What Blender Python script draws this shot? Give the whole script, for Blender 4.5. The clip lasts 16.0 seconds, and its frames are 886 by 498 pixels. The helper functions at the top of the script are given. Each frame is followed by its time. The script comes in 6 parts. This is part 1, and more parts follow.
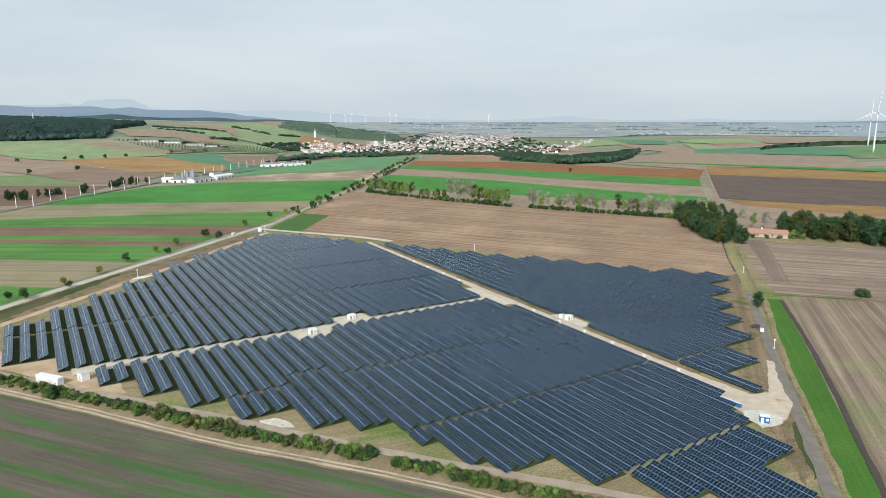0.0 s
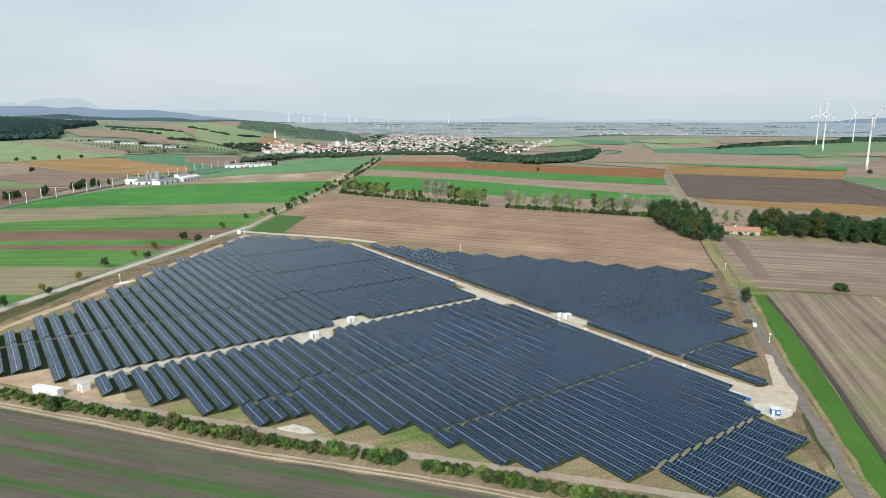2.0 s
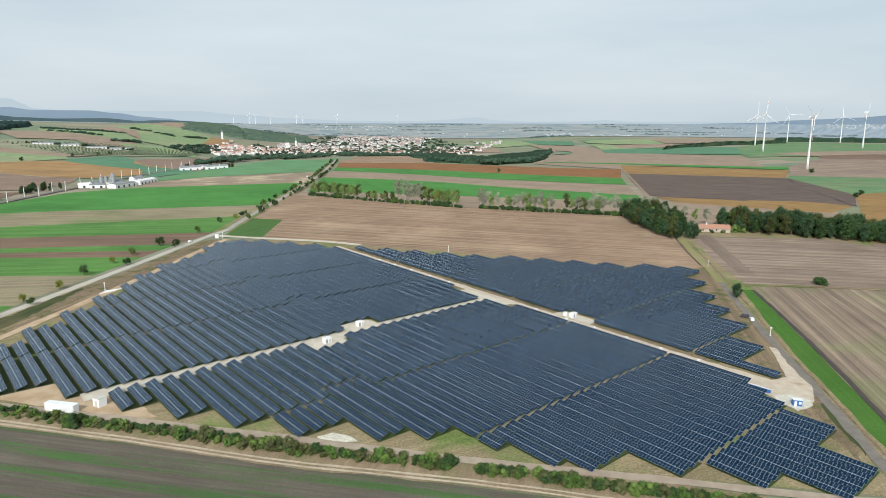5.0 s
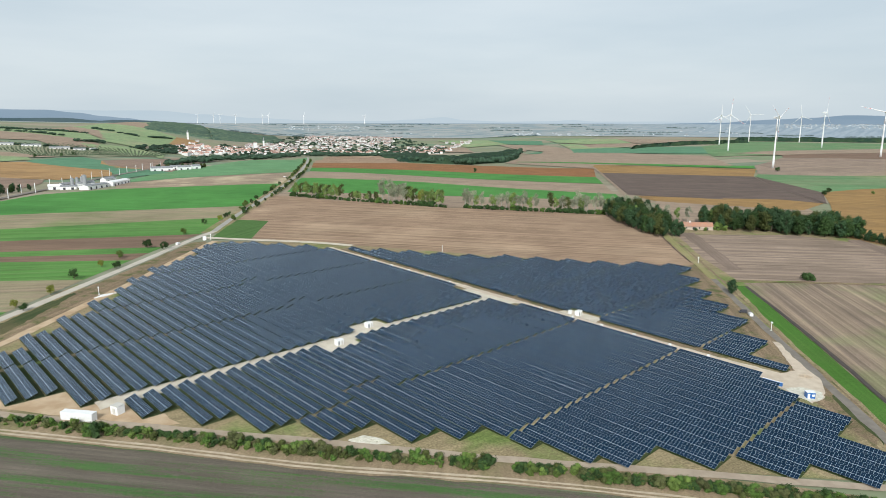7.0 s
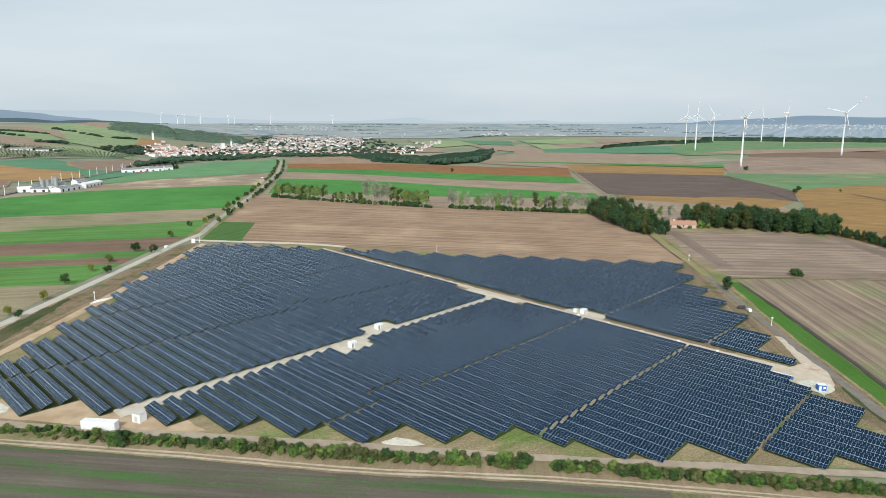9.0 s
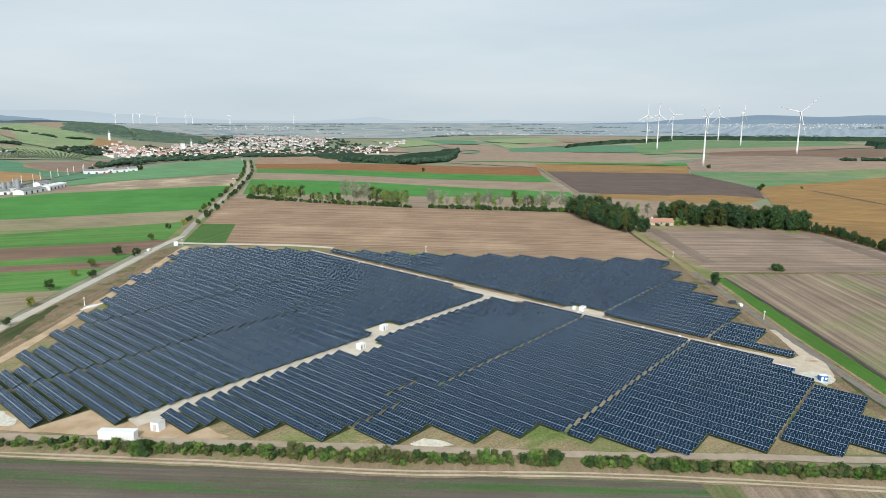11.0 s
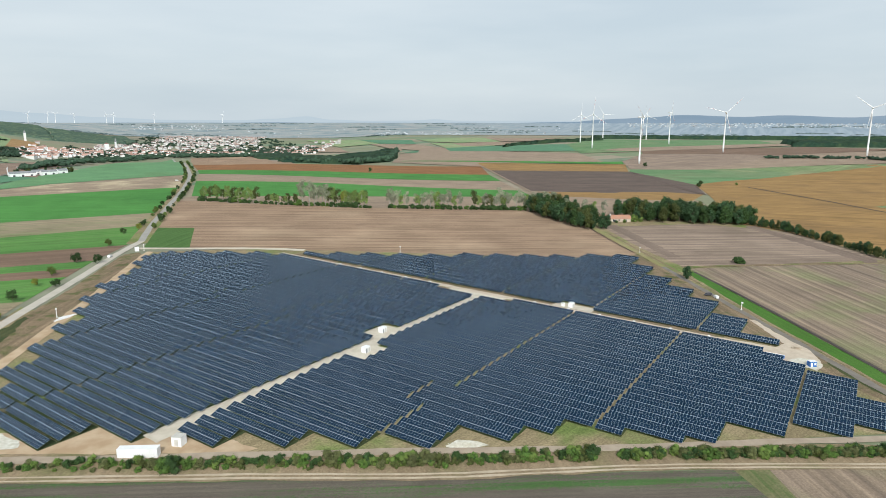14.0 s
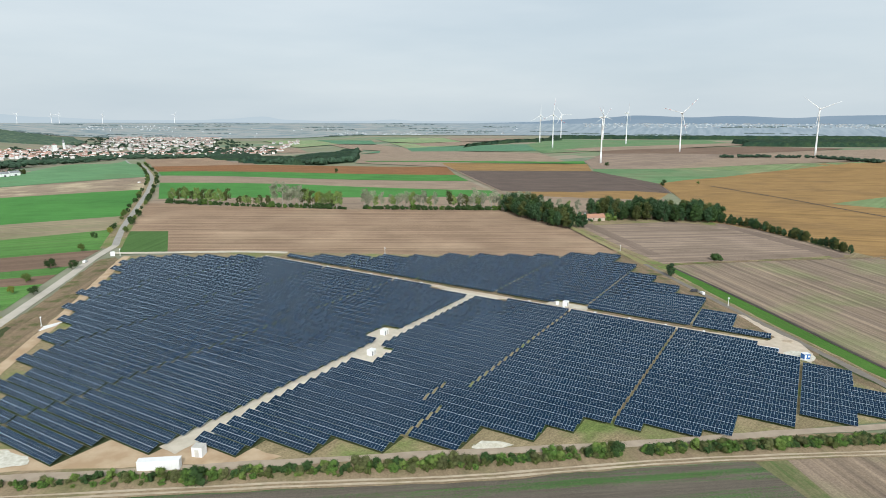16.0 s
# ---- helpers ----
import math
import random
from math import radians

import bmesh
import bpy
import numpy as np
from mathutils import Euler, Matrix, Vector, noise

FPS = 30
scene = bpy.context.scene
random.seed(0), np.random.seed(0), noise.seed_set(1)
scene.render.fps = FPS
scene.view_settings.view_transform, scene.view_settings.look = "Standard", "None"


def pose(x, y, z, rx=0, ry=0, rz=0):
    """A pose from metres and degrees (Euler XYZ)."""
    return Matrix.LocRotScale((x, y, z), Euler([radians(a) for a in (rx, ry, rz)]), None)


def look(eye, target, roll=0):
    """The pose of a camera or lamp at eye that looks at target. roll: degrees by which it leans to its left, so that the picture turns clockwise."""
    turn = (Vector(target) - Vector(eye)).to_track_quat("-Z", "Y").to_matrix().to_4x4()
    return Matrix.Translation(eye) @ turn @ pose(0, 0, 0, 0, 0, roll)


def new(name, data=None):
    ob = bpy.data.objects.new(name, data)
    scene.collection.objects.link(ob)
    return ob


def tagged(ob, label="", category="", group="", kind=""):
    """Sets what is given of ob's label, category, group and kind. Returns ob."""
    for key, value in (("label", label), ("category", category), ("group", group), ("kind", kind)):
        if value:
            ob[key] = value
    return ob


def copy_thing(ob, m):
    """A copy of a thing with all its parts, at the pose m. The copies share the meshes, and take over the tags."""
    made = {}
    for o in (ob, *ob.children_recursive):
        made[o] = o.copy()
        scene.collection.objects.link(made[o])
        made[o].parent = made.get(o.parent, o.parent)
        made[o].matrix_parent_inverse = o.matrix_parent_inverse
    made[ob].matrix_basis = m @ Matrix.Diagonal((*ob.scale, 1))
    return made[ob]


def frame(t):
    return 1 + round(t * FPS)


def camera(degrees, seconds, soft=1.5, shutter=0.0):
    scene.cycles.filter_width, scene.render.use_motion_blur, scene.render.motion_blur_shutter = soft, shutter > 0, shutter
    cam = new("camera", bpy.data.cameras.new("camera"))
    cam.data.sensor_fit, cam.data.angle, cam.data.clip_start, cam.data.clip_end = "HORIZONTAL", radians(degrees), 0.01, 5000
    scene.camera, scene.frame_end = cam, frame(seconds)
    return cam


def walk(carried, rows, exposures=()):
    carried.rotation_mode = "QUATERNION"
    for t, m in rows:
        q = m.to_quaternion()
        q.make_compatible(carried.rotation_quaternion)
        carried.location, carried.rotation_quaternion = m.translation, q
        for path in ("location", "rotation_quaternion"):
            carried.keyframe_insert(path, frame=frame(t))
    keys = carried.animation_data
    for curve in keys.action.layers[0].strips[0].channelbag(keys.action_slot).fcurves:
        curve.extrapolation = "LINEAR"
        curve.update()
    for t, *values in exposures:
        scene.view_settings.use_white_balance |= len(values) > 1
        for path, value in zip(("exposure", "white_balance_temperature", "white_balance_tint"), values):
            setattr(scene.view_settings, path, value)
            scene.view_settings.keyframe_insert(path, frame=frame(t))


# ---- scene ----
# ---- camera ----
cam = camera(68.7, 16.0, 0.9)
METRES, EYE, TILT, LEAN, TURN = 160.0, 100.0, -11.2, 0.0, 0.0
ROWS = [
    (0.0, 0.0, 0.0, 0.0, 0.0, 0.0, -0.0),
    (0.5, -0.0314, 0.0022, 0.0001, -1.11, 0.01, 0.2),
    (1.0, -0.0622, 0.0049, 0.0006, -2.04, 0.02, 0.38),
    (1.5, -0.093, 0.0081, 0.0015, -2.86, 0.0, 0.54),
    (2.0, -0.124, 0.0116, 0.0019, -3.64, 0.0, 0.68),
    (2.5, -0.1549, 0.0159, 0.0026, -4.41, 0.01, 0.81),
    (3.0, -0.1857, 0.0203, 0.0034, -5.17, 0.01, 0.95),
    (3.5, -0.2163, 0.0253, 0.0043, -5.94, 0.01, 1.1),
    (4.0, -0.247, 0.0304, 0.0054, -6.78, 0.01, 1.27),
    (6.5, -0.4004, 0.0584, 0.0104, -10.57, -0.07, 1.97),
    (7.0, -0.4309, 0.0645, 0.0117, -11.33, -0.11, 2.12),
    (7.5, -0.4615, 0.0712, 0.0129, -12.09, -0.13, 2.27),
    (8.0, -0.4916, 0.0783, 0.0143, -12.82, -0.16, 2.41),
    (10.5, -0.642, 0.1167, 0.0232, -16.67, -0.36, 3.19),
    (11.0, -0.6716, 0.1264, 0.0253, -17.65, -0.44, 3.38),
    (11.5, -0.7012, 0.1372, 0.0274, -18.68, -0.51, 3.58),
    (12.0, -0.7303, 0.1485, 0.0297, -19.72, -0.57, 3.77),
    (12.5, -0.7593, 0.1603, 0.032, -20.73, -0.65, 3.95),
    (13.0, -0.7882, 0.1726, 0.0344, -21.7, -0.73, 4.12),
    (13.5, -0.8167, 0.1856, 0.0369, -22.66, -0.81, 4.29),
    (14.0, -0.8452, 0.1993, 0.0396, -23.63, -0.89, 4.46),
    (14.5, -0.8731, 0.2133, 0.0425, -24.59, -0.96, 4.63),
    (15.0, -0.9009, 0.2277, 0.0455, -25.56, -1.03, 4.81),
    (15.5, -0.9286, 0.2424, 0.0486, -26.53, -1.11, 4.97),
    (16.0, -0.9559, 0.2578, 0.0515, -27.45, -1.19, 5.12),
]
EXPOSURES = [(0.0, 0.08, 6200, 7), (16.0, 0.08, 6200, 7)]
walk(cam, [(t, pose(0, 0, EYE, TILT, LEAN, TURN) @ pose(METRES * x, METRES * y, METRES * z, 90 + pitch, roll, yaw)) for t, x, y, z, yaw, pitch, roll in ROWS], EXPOSURES)

# ---- light ----
SUN_AZ, SUN_EL = 250.0, 36.0  # direction towards the sun: angle from +x, height
world = bpy.data.worlds.new("world")
scene.world = world
world.use_nodes = True
wn, wl = world.node_tree.nodes, world.node_tree.links
wn.clear()
w_out, w_bg = wn.new("ShaderNodeOutputWorld"), wn.new("ShaderNodeBackground")
w_sky = wn.new("ShaderNodeTexSky")
w_sky.sky_type, w_sky.sun_disc = "NISHITA", False
w_sky.sun_elevation, w_sky.sun_rotation = radians(SUN_EL), radians(90 - SUN_AZ)
w_sky.altitude, w_sky.air_density, w_sky.dust_density, w_sky.ozone_density = 200, 1.0, 4.0, 1.0
w_co, w_map = wn.new("ShaderNodeTexCoord"), wn.new("ShaderNodeMapping")
w_map.inputs["Scale"].default_value = (1.6, 1.6, 9.0)
w_noise = wn.new("ShaderNodeTexNoise")
w_noise.inputs["Scale"].default_value, w_noise.inputs["Detail"].default_value = 1.3, 5
w_ramp = wn.new("ShaderNodeValToRGB")
w_ramp.color_ramp.elements[0].position, w_ramp.color_ramp.elements[0].color = 0.30, (5.5, 6.1, 6.5, 1)
w_ramp.color_ramp.elements[1].position, w_ramp.color_ramp.elements[1].color = 0.72, (6.85, 7.2, 7.35, 1)
w_mix = wn.new("ShaderNodeMix")
w_mix.data_type = "RGBA"
w_mix.inputs["Factor"].default_value = 0.88
wl.new(w_co.outputs["Generated"], w_map.inputs["Vector"])
wl.new(w_map.outputs["Vector"], w_noise.inputs["Vector"])
wl.new(w_noise.outputs["Fac"], w_ramp.inputs["Fac"])
wl.new(w_sky.outputs["Color"], w_mix.inputs["A"])
wl.new(w_ramp.outputs["Color"], w_mix.inputs["B"])
# haze is brighter round the sun and thinner overhead
w_dot, w_sep = wn.new("ShaderNodeVectorMath"), wn.new("ShaderNodeSeparateXYZ")
w_dot.operation = "DOT_PRODUCT"
w_dot.inputs[1].default_value = (math.cos(radians(SUN_AZ)) * math.cos(radians(SUN_EL)), math.sin(radians(SUN_AZ)) * math.cos(radians(SUN_EL)), math.sin(radians(SUN_EL)))
w_glow, w_top = wn.new("ShaderNodeMapRange"), wn.new("ShaderNodeMapRange")
for w_node, w_values in ((w_glow, (-0.05, 0.4, 1.0, 1.5)), (w_top, (0.4, 0.74, 1.0, 0.42))):
    for w_name, w_value in zip(("From Min", "From Max", "To Min", "To Max"), w_values):
        w_node.inputs[w_name].default_value = w_value
w_gain, w_lit = wn.new("ShaderNodeMath"), wn.new("ShaderNodeVectorMath")
w_gain.operation, w_lit.operation = "MULTIPLY", "SCALE"
wl.new(w_co.outputs["Generated"], w_dot.inputs[0])
wl.new(w_co.outputs["Generated"], w_sep.inputs["Vector"])
wl.new(w_dot.outputs["Value"], w_glow.inputs["Value"])
wl.new(w_sep.outputs["Z"], w_top.inputs["Value"])
wl.new(w_glow.outputs["Result"], w_gain.inputs[0])
wl.new(w_top.outputs["Result"], w_gain.inputs[1])
wl.new(w_mix.outputs["Result"], w_lit.inputs[0])
wl.new(w_gain.outputs["Value"], w_lit.inputs["Scale"])
wl.new(w_lit.outputs["Vector"], w_bg.inputs["Color"])
w_bg.inputs["Strength"].default_value = 0.11
wl.new(w_bg.outputs["Background"], w_out.inputs["Surface"])

sun = new("sun", bpy.data.lights.new("sun", "SUN"))
sun.data.energy, sun.data.angle, sun.data.color = 3.0, radians(1.5), (1.0, 0.955, 0.90)
sun_way = Vector((math.cos(radians(SUN_AZ)) * math.cos(radians(SUN_EL)), math.sin(radians(SUN_AZ)) * math.cos(radians(SUN_EL)), math.sin(radians(SUN_EL))))
sun.matrix_world = look(sun_way * 500, (0, 0, 0))


# ---- materials ----
class Nodes:
    """A small node material builder."""

    def __init__(self, name, rough=0.9, metal=0.0, spec=0.3):
        self.m = bpy.data.materials.new(name)
        self.m.use_nodes = True
        self.t = self.m.node_tree
        self.b = self.t.nodes["Principled BSDF"]
        self.b.inputs["Roughness"].default_value = rough
        self.b.inputs["Metallic"].default_value = metal
        self.b.inputs["Specular IOR Level"].default_value = spec
        self.co = self.t.nodes.new("ShaderNodeTexCoord").outputs["Object"]

    def link(self, a, b):
        self.t.links.new(a, b)

    def noise(self, scale, detail=4, stretch=None, angle=0, rough=0.55):
        n = self.t.nodes.new("ShaderNodeTexNoise")
        n.inputs["Scale"].default_value, n.inputs["Detail"].default_value, n.inputs["Roughness"].default_value = scale, detail, rough
        src = self.co
        if stretch:
            turn_node = self.t.nodes.new("ShaderNodeMapping")
            turn_node.inputs["Rotation"].default_value = (0, 0, radians(-angle))
            self.link(src, turn_node.inputs["Vector"])
            mp = self.t.nodes.new("ShaderNodeMapping")
            mp.inputs["Scale"].default_value = stretch
            self.link(turn_node.outputs["Vector"], mp.inputs["Vector"])
            src = mp.outputs["Vector"]
        self.link(src, n.inputs["Vector"])
        return n.outputs["Fac"]

    def ramp(self, fac, *stops):
        r = self.t.nodes.new("ShaderNodeValToRGB")
        e = r.color_ramp.elements
        while len(e) < len(stops):
            e.new(0.5)
        for k, (p, c) in zip(e, stops):
            k.position, k.color = p, (*c, 1)
        self.link(fac, r.inputs["Fac"])
        return r.outputs["Color"]

    def mix(self, fac, a, b, blend="MIX"):
        n = self.t.nodes.new("ShaderNodeMix")
        n.data_type, n.blend_type = "RGBA", blend
        for sock, v in (("Factor", fac), ("A", a), ("B", b)):
            if isinstance(v, (int, float)):
                n.inputs[sock].default_value = v
            elif isinstance(v, tuple):
                n.inputs[sock].default_value = (*v, 1)
            else:
                self.link(v, n.inputs[sock])
        return n.outputs["Result"]

    def vary(self, colour, amount, island=False):
        g = self.t.nodes.new("ShaderNodeNewGeometry" if island else "ShaderNodeObjectInfo")
        rnd = g.outputs["Random Per Island" if island else "Random"]
        r = self.ramp(rnd, (0.0, (1 - amount,) * 3), (1.0, (1 + amount,) * 3))
        return self.mix(1.0, colour, r, "MULTIPLY")

    def bump(self, fac, strength, distance):
        b = self.t.nodes.new("ShaderNodeBump")
        b.inputs["Strength"].default_value, b.inputs["Distance"].default_value = strength, distance
        self.link(fac, b.inputs["Height"])
        self.link(b.outputs["Normal"], self.b.inputs["Normal"])

    def done(self, colour):
        if isinstance(colour, tuple):
            self.b.inputs["Base Color"].default_value = (*colour, 1)
        else:
            self.link(colour, self.b.inputs["Base Color"])
        return self.m


def field_material(name, a, b, angle, row=4.0, patch=None, patch_scale=0.012, speck=0.2, lines=0.16):
    """Farmland: streaks along the way it is worked, large patches, fine clods."""
    k = Nodes(name, 0.95, 0, 0.15)
    streak = k.noise(1.0, 5, (0.004, 1.0 / row, 0.0), angle, 0.65)
    thin = k.noise(1.0, 3, (0.0025, 1.6 / row, 0.0), angle, 0.7)
    broad = k.noise(patch_scale, 4)
    c = k.mix(k.ramp(streak, (0.38, (0, 0, 0)), (0.62, (1, 1, 1))), a, b)
    if patch:
        c = k.mix(k.ramp(broad, (0.50, (0, 0, 0)), (0.66, (1, 1, 1))), c, patch)
    c = k.mix(1.0, c, k.ramp(thin, (0.36, (1 - lines,) * 3), (0.64, (1 + lines,) * 3)), "MULTIPLY")
    tone = k.ramp(k.noise(0.03, 5), (0.3, (0.86, 0.86, 0.86)), (0.7, (1.12, 1.12, 1.12)))
    c = k.mix(1.0, c, tone, "MULTIPLY")
    fine = k.noise(1.6, 6)
    c = k.mix(1.0, c, k.ramp(fine, (0.3, (1 - speck,) * 3), (0.7, (1 + speck,) * 3)), "MULTIPLY")
    k.bump(fine, 0.5, 0.15)
    return k.done(c)


def sprouting_material(name, soil, pale, green, angle):
    """Bare soil with uneven bands of sprouting green along the drill rows."""
    k = Nodes(name, 0.95, 0, 0.15)
    c = k.mix(k.ramp(k.noise(1.0, 5, (0.006, 0.2, 0.0), angle, 0.65), (0.36, (0, 0, 0)), (0.64, (1, 1, 1))), soil, pale)
    band = k.noise(1.0, 6, (0.007, 0.17, 0.0), angle, 0.6)
    tuft = k.noise(1.3, 6, None, 0, 0.7)
    thin = k.noise(1.0, 4, (0.03, 0.9, 0.0), angle, 0.7)
    mask = k.mix(0.2, k.mix(0.27, band, tuft), thin)
    c = k.mix(k.ramp(mask, (0.485, (0, 0, 0)), (0.555, (1, 1, 1))), c, k.mix(k.noise(0.05, 3), green, (0.062, 0.115, 0.045)))
    c = k.mix(1.0, c, k.ramp(k.noise(3.5, 4, None, 0, 0.7), (0.32, (0.7, 0.7, 0.7)), (0.68, (1.3, 1.3, 1.3))), "MULTIPLY")
    c = k.mix(1.0, c, k.ramp(thin, (0.35, (0.86, 0.86, 0.86)), (0.65, (1.14, 1.14, 1.14))), "MULTIPLY")
    c = k.mix(1.0, c, k.ramp(k.noise(0.025, 4), (0.3, (0.85, 0.85, 0.85)), (0.7, (1.15, 1.15, 1.15))), "MULTIPLY")
    k.bump(tuft, 0.6, 0.15)
    return k.done(c)


def patchwork_material(name, stops, size, angle):
    """Farmland too far off for single fields to be built: long cells, each with its crop."""
    k = Nodes(name, 0.95, 0, 0.1)
    turn_node = k.t.nodes.new("ShaderNodeMapping")
    turn_node.inputs["Rotation"].default_value = (0, 0, radians(-angle))
    k.link(k.co, turn_node.inputs["Vector"])
    mp = k.t.nodes.new("ShaderNodeMapping")
    mp.inputs["Scale"].default_value = (0.35 / size, 1.0 / size, 0.0)
    k.link(turn_node.outputs["Vector"], mp.inputs["Vector"])
    v = k.t.nodes.new("ShaderNodeTexVoronoi")
    v.voronoi_dimensions = "2D"
    v.distance = "CHEBYCHEV"
    v.inputs["Scale"].default_value, v.inputs["Randomness"].default_value = 1.0, 0.85
    k.link(mp.outputs["Vector"], v.inputs["Vector"])
    bw = k.t.nodes.new("ShaderNodeSeparateColor")
    k.link(v.outputs["Color"], bw.inputs["Color"])
    c = k.ramp(bw.outputs["Red"], *stops)
    streak = k.noise(1.0, 4, (0.002, 0.05, 0.0), angle)
    c = k.mix(1.0, c, k.ramp(streak, (0.3, (0.85, 0.85, 0.85)), (0.7, (1.15, 1.15, 1.15))), "MULTIPLY")
    return k.done(c)


def plain_material(name, a, b, scale, rough=0.8, metal=0.0, spec=0.3, bump=0.0, vary=0.0, island=False):
    k = Nodes(name, rough, metal, spec)
    n = k.noise(scale, 5)
    c = k.mix(k.ramp(n, (0.35, (0, 0, 0)), (0.65, (1, 1, 1))), a, b)
    if vary:
        c = k.vary(c, vary, island)
    if bump:
        k.bump(k.noise(scale * 3, 4), 0.6, bump)
    return k.done(c)


def leaf_material(name, a, b):
    k = Nodes(name, 0.75, 0, 0.2)
    c = k.mix(k.noise(0.35, 3), a, b)
    c = k.vary(c, 0.35, True)
    c = k.vary(c, 0.22)
    return k.done(c)


TAN = field_material("ploughed_tan_soil", (0.37, 0.255, 0.172), (0.262, 0.18, 0.12), -19, 3.4, (0.385, 0.275, 0.185), lines=0.32)
TAN_B = field_material("harrowed_brown_soil", (0.37, 0.28, 0.21), (0.23, 0.175, 0.138), -14, 4, (0.25, 0.19, 0.145), lines=0.22)
TAN_C = field_material("stubble_soil", (0.32, 0.245, 0.175), (0.205, 0.158, 0.122), 70, 6, (0.235, 0.225, 0.125), 0.022, lines=0.28)
SOIL = field_material("dark_turned_soil", (0.245, 0.185, 0.145), (0.20, 0.15, 0.12), 70, 4, lines=0.12)
GREEN = field_material("young_crop", (0.095, 0.235, 0.05), (0.13, 0.25, 0.07), 3, 6, (0.085, 0.20, 0.05))
GREEN_F = field_material("pale_spring_crop", (0.13, 0.275, 0.125), (0.15, 0.295, 0.14), 10, 8, (0.14, 0.265, 0.12), lines=0.08)
ASPHALT = plain_material("worn_asphalt", (0.40, 0.38, 0.345), (0.33, 0.315, 0.285), 0.2, 0.85, bump=0.01)
GREEN_R = field_material("ridge_meadow", (0.12, 0.235, 0.10), (0.16, 0.255, 0.125), -25, 9, (0.19, 0.25, 0.13), 0.006)
GREEN_D = field_material("dark_clover", (0.075, 0.15, 0.04), (0.09, 0.175, 0.05), 60, 4)
GREEN_B = field_material("bright_crop", (0.075, 0.235, 0.05), (0.09, 0.255, 0.06), -20, 6, (0.065, 0.20, 0.045), lines=0.1)
GREEN_V = field_material("vivid_grass", (0.075, 0.18, 0.028), (0.068, 0.16, 0.027), 72, 3, (0.085, 0.17, 0.035), lines=0.06)
GREEN_P = field_material("pale_meadow", (0.21, 0.28, 0.13), (0.18, 0.25, 0.11), 20, 8, (0.25, 0.275, 0.145))
TEAL = field_material("bluish_brassica", (0.10, 0.225, 0.13), (0.12, 0.245, 0.145), 10, 7, lines=0.08)
OLIVE = field_material("fading_crop", (0.33, 0.26, 0.18), (0.27, 0.25, 0.145), 3, 5, (0.20, 0.235, 0.10))
CREAM = field_material("patchy_stubble", (0.34, 0.265, 0.19), (0.27, 0.205, 0.15), 5, 6, (0.52, 0.43, 0.29), 0.02)
BROWN = field_material("bare_brown_soil", (0.225, 0.15, 0.105), (0.185, 0.125, 0.09), 3, 5)
BROWN_P = field_material("pinkish_bare_soil", (0.29, 0.21, 0.155), (0.24, 0.17, 0.13), 3, 7)
PINK = field_material("pale_stubble", (0.36, 0.275, 0.20), (0.285, 0.215, 0.16), -20, 6)
GOLD_L = field_material("golden_stubble", (0.40, 0.25, 0.115), (0.34, 0.21, 0.095), -30, 9, (0.31, 0.195, 0.09), lines=0.1)
RUST = field_material("rust_brown_soil", (0.29, 0.14, 0.06), (0.24, 0.115, 0.05), -18, 7)
DARK = field_material("dark_wet_soil", (0.155, 0.115, 0.095), (0.125, 0.095, 0.08), -25, 8)
GOLD = field_material("ripe_golden_crop", (0.345, 0.213, 0.084), (0.29, 0.178, 0.071), -40, 9, (0.265, 0.164, 0.071))
NEAR = sprouting_material("sprouting_field", (0.118, 0.100, 0.080), (0.155, 0.132, 0.105), (0.085, 0.165, 0.045), -19)
# pasture green paled, haze over the far slopes included in the colour
PASTURE = field_material("hillside_pasture", (0.235, 0.325, 0.16), (0.265, 0.335, 0.175), -25, 12, (0.31, 0.33, 0.185), 0.006, lines=0.06)
ORCHARD = field_material("greyish_orchard_grass", (0.25, 0.28, 0.18), (0.29, 0.29, 0.19), 17, 14, (0.32, 0.29, 0.20), 0.01, lines=0.1)
GRASS = field_material("dry_grass", (0.33, 0.265, 0.155), (0.26, 0.21, 0.12), 20, 3, (0.165, 0.215, 0.065), 0.035, speck=0.35, lines=0.08)
LANE_GRASS = field_material("yellowed_lane_grass", (0.30, 0.27, 0.12), (0.25, 0.24, 0.11), 70, 2, (0.34, 0.28, 0.16), 0.05, lines=0.1)
VERGE = field_material("dry_verge", (0.34, 0.26, 0.165), (0.27, 0.205, 0.13), 70, 3, (0.19, 0.175, 0.085), 0.06, lines=0.08)
SCRUB = field_material("scrubby_grass", (0.055, 0.08, 0.03), (0.085, 0.095, 0.04), 70, 3, (0.11, 0.10, 0.05), 0.03)
HEADLAND = field_material("grassy_headland", (0.12, 0.16, 0.06), (0.19, 0.18, 0.09), 70, 3, (0.22, 0.19, 0.11), 0.06, lines=0.1)
# crop palette desaturated, with distance haze worked into the colours
PATCHWORK = patchwork_material("far_farmland", ((0.0, (0.33, 0.27, 0.20)), (0.2, (0.20, 0.26, 0.15)), (0.4, (0.26, 0.25, 0.17)), (0.6, (0.34, 0.29, 0.22)), (0.8, (0.17, 0.25, 0.16)), (1.0, (0.29, 0.24, 0.19))), 130, -12)
SAND = plain_material("sandy_earth", (0.56, 0.43, 0.29), (0.44, 0.31, 0.19), 0.15, 0.95, bump=0.05)
GRAVEL = plain_material("pale_gravel", (0.64, 0.58, 0.48), (0.54, 0.48, 0.38), 0.3, 0.95, bump=0.05)
YARD = plain_material("sandy_gravel", (0.62, 0.53, 0.42), (0.52, 0.43, 0.33), 0.3, 0.95, bump=0.05)
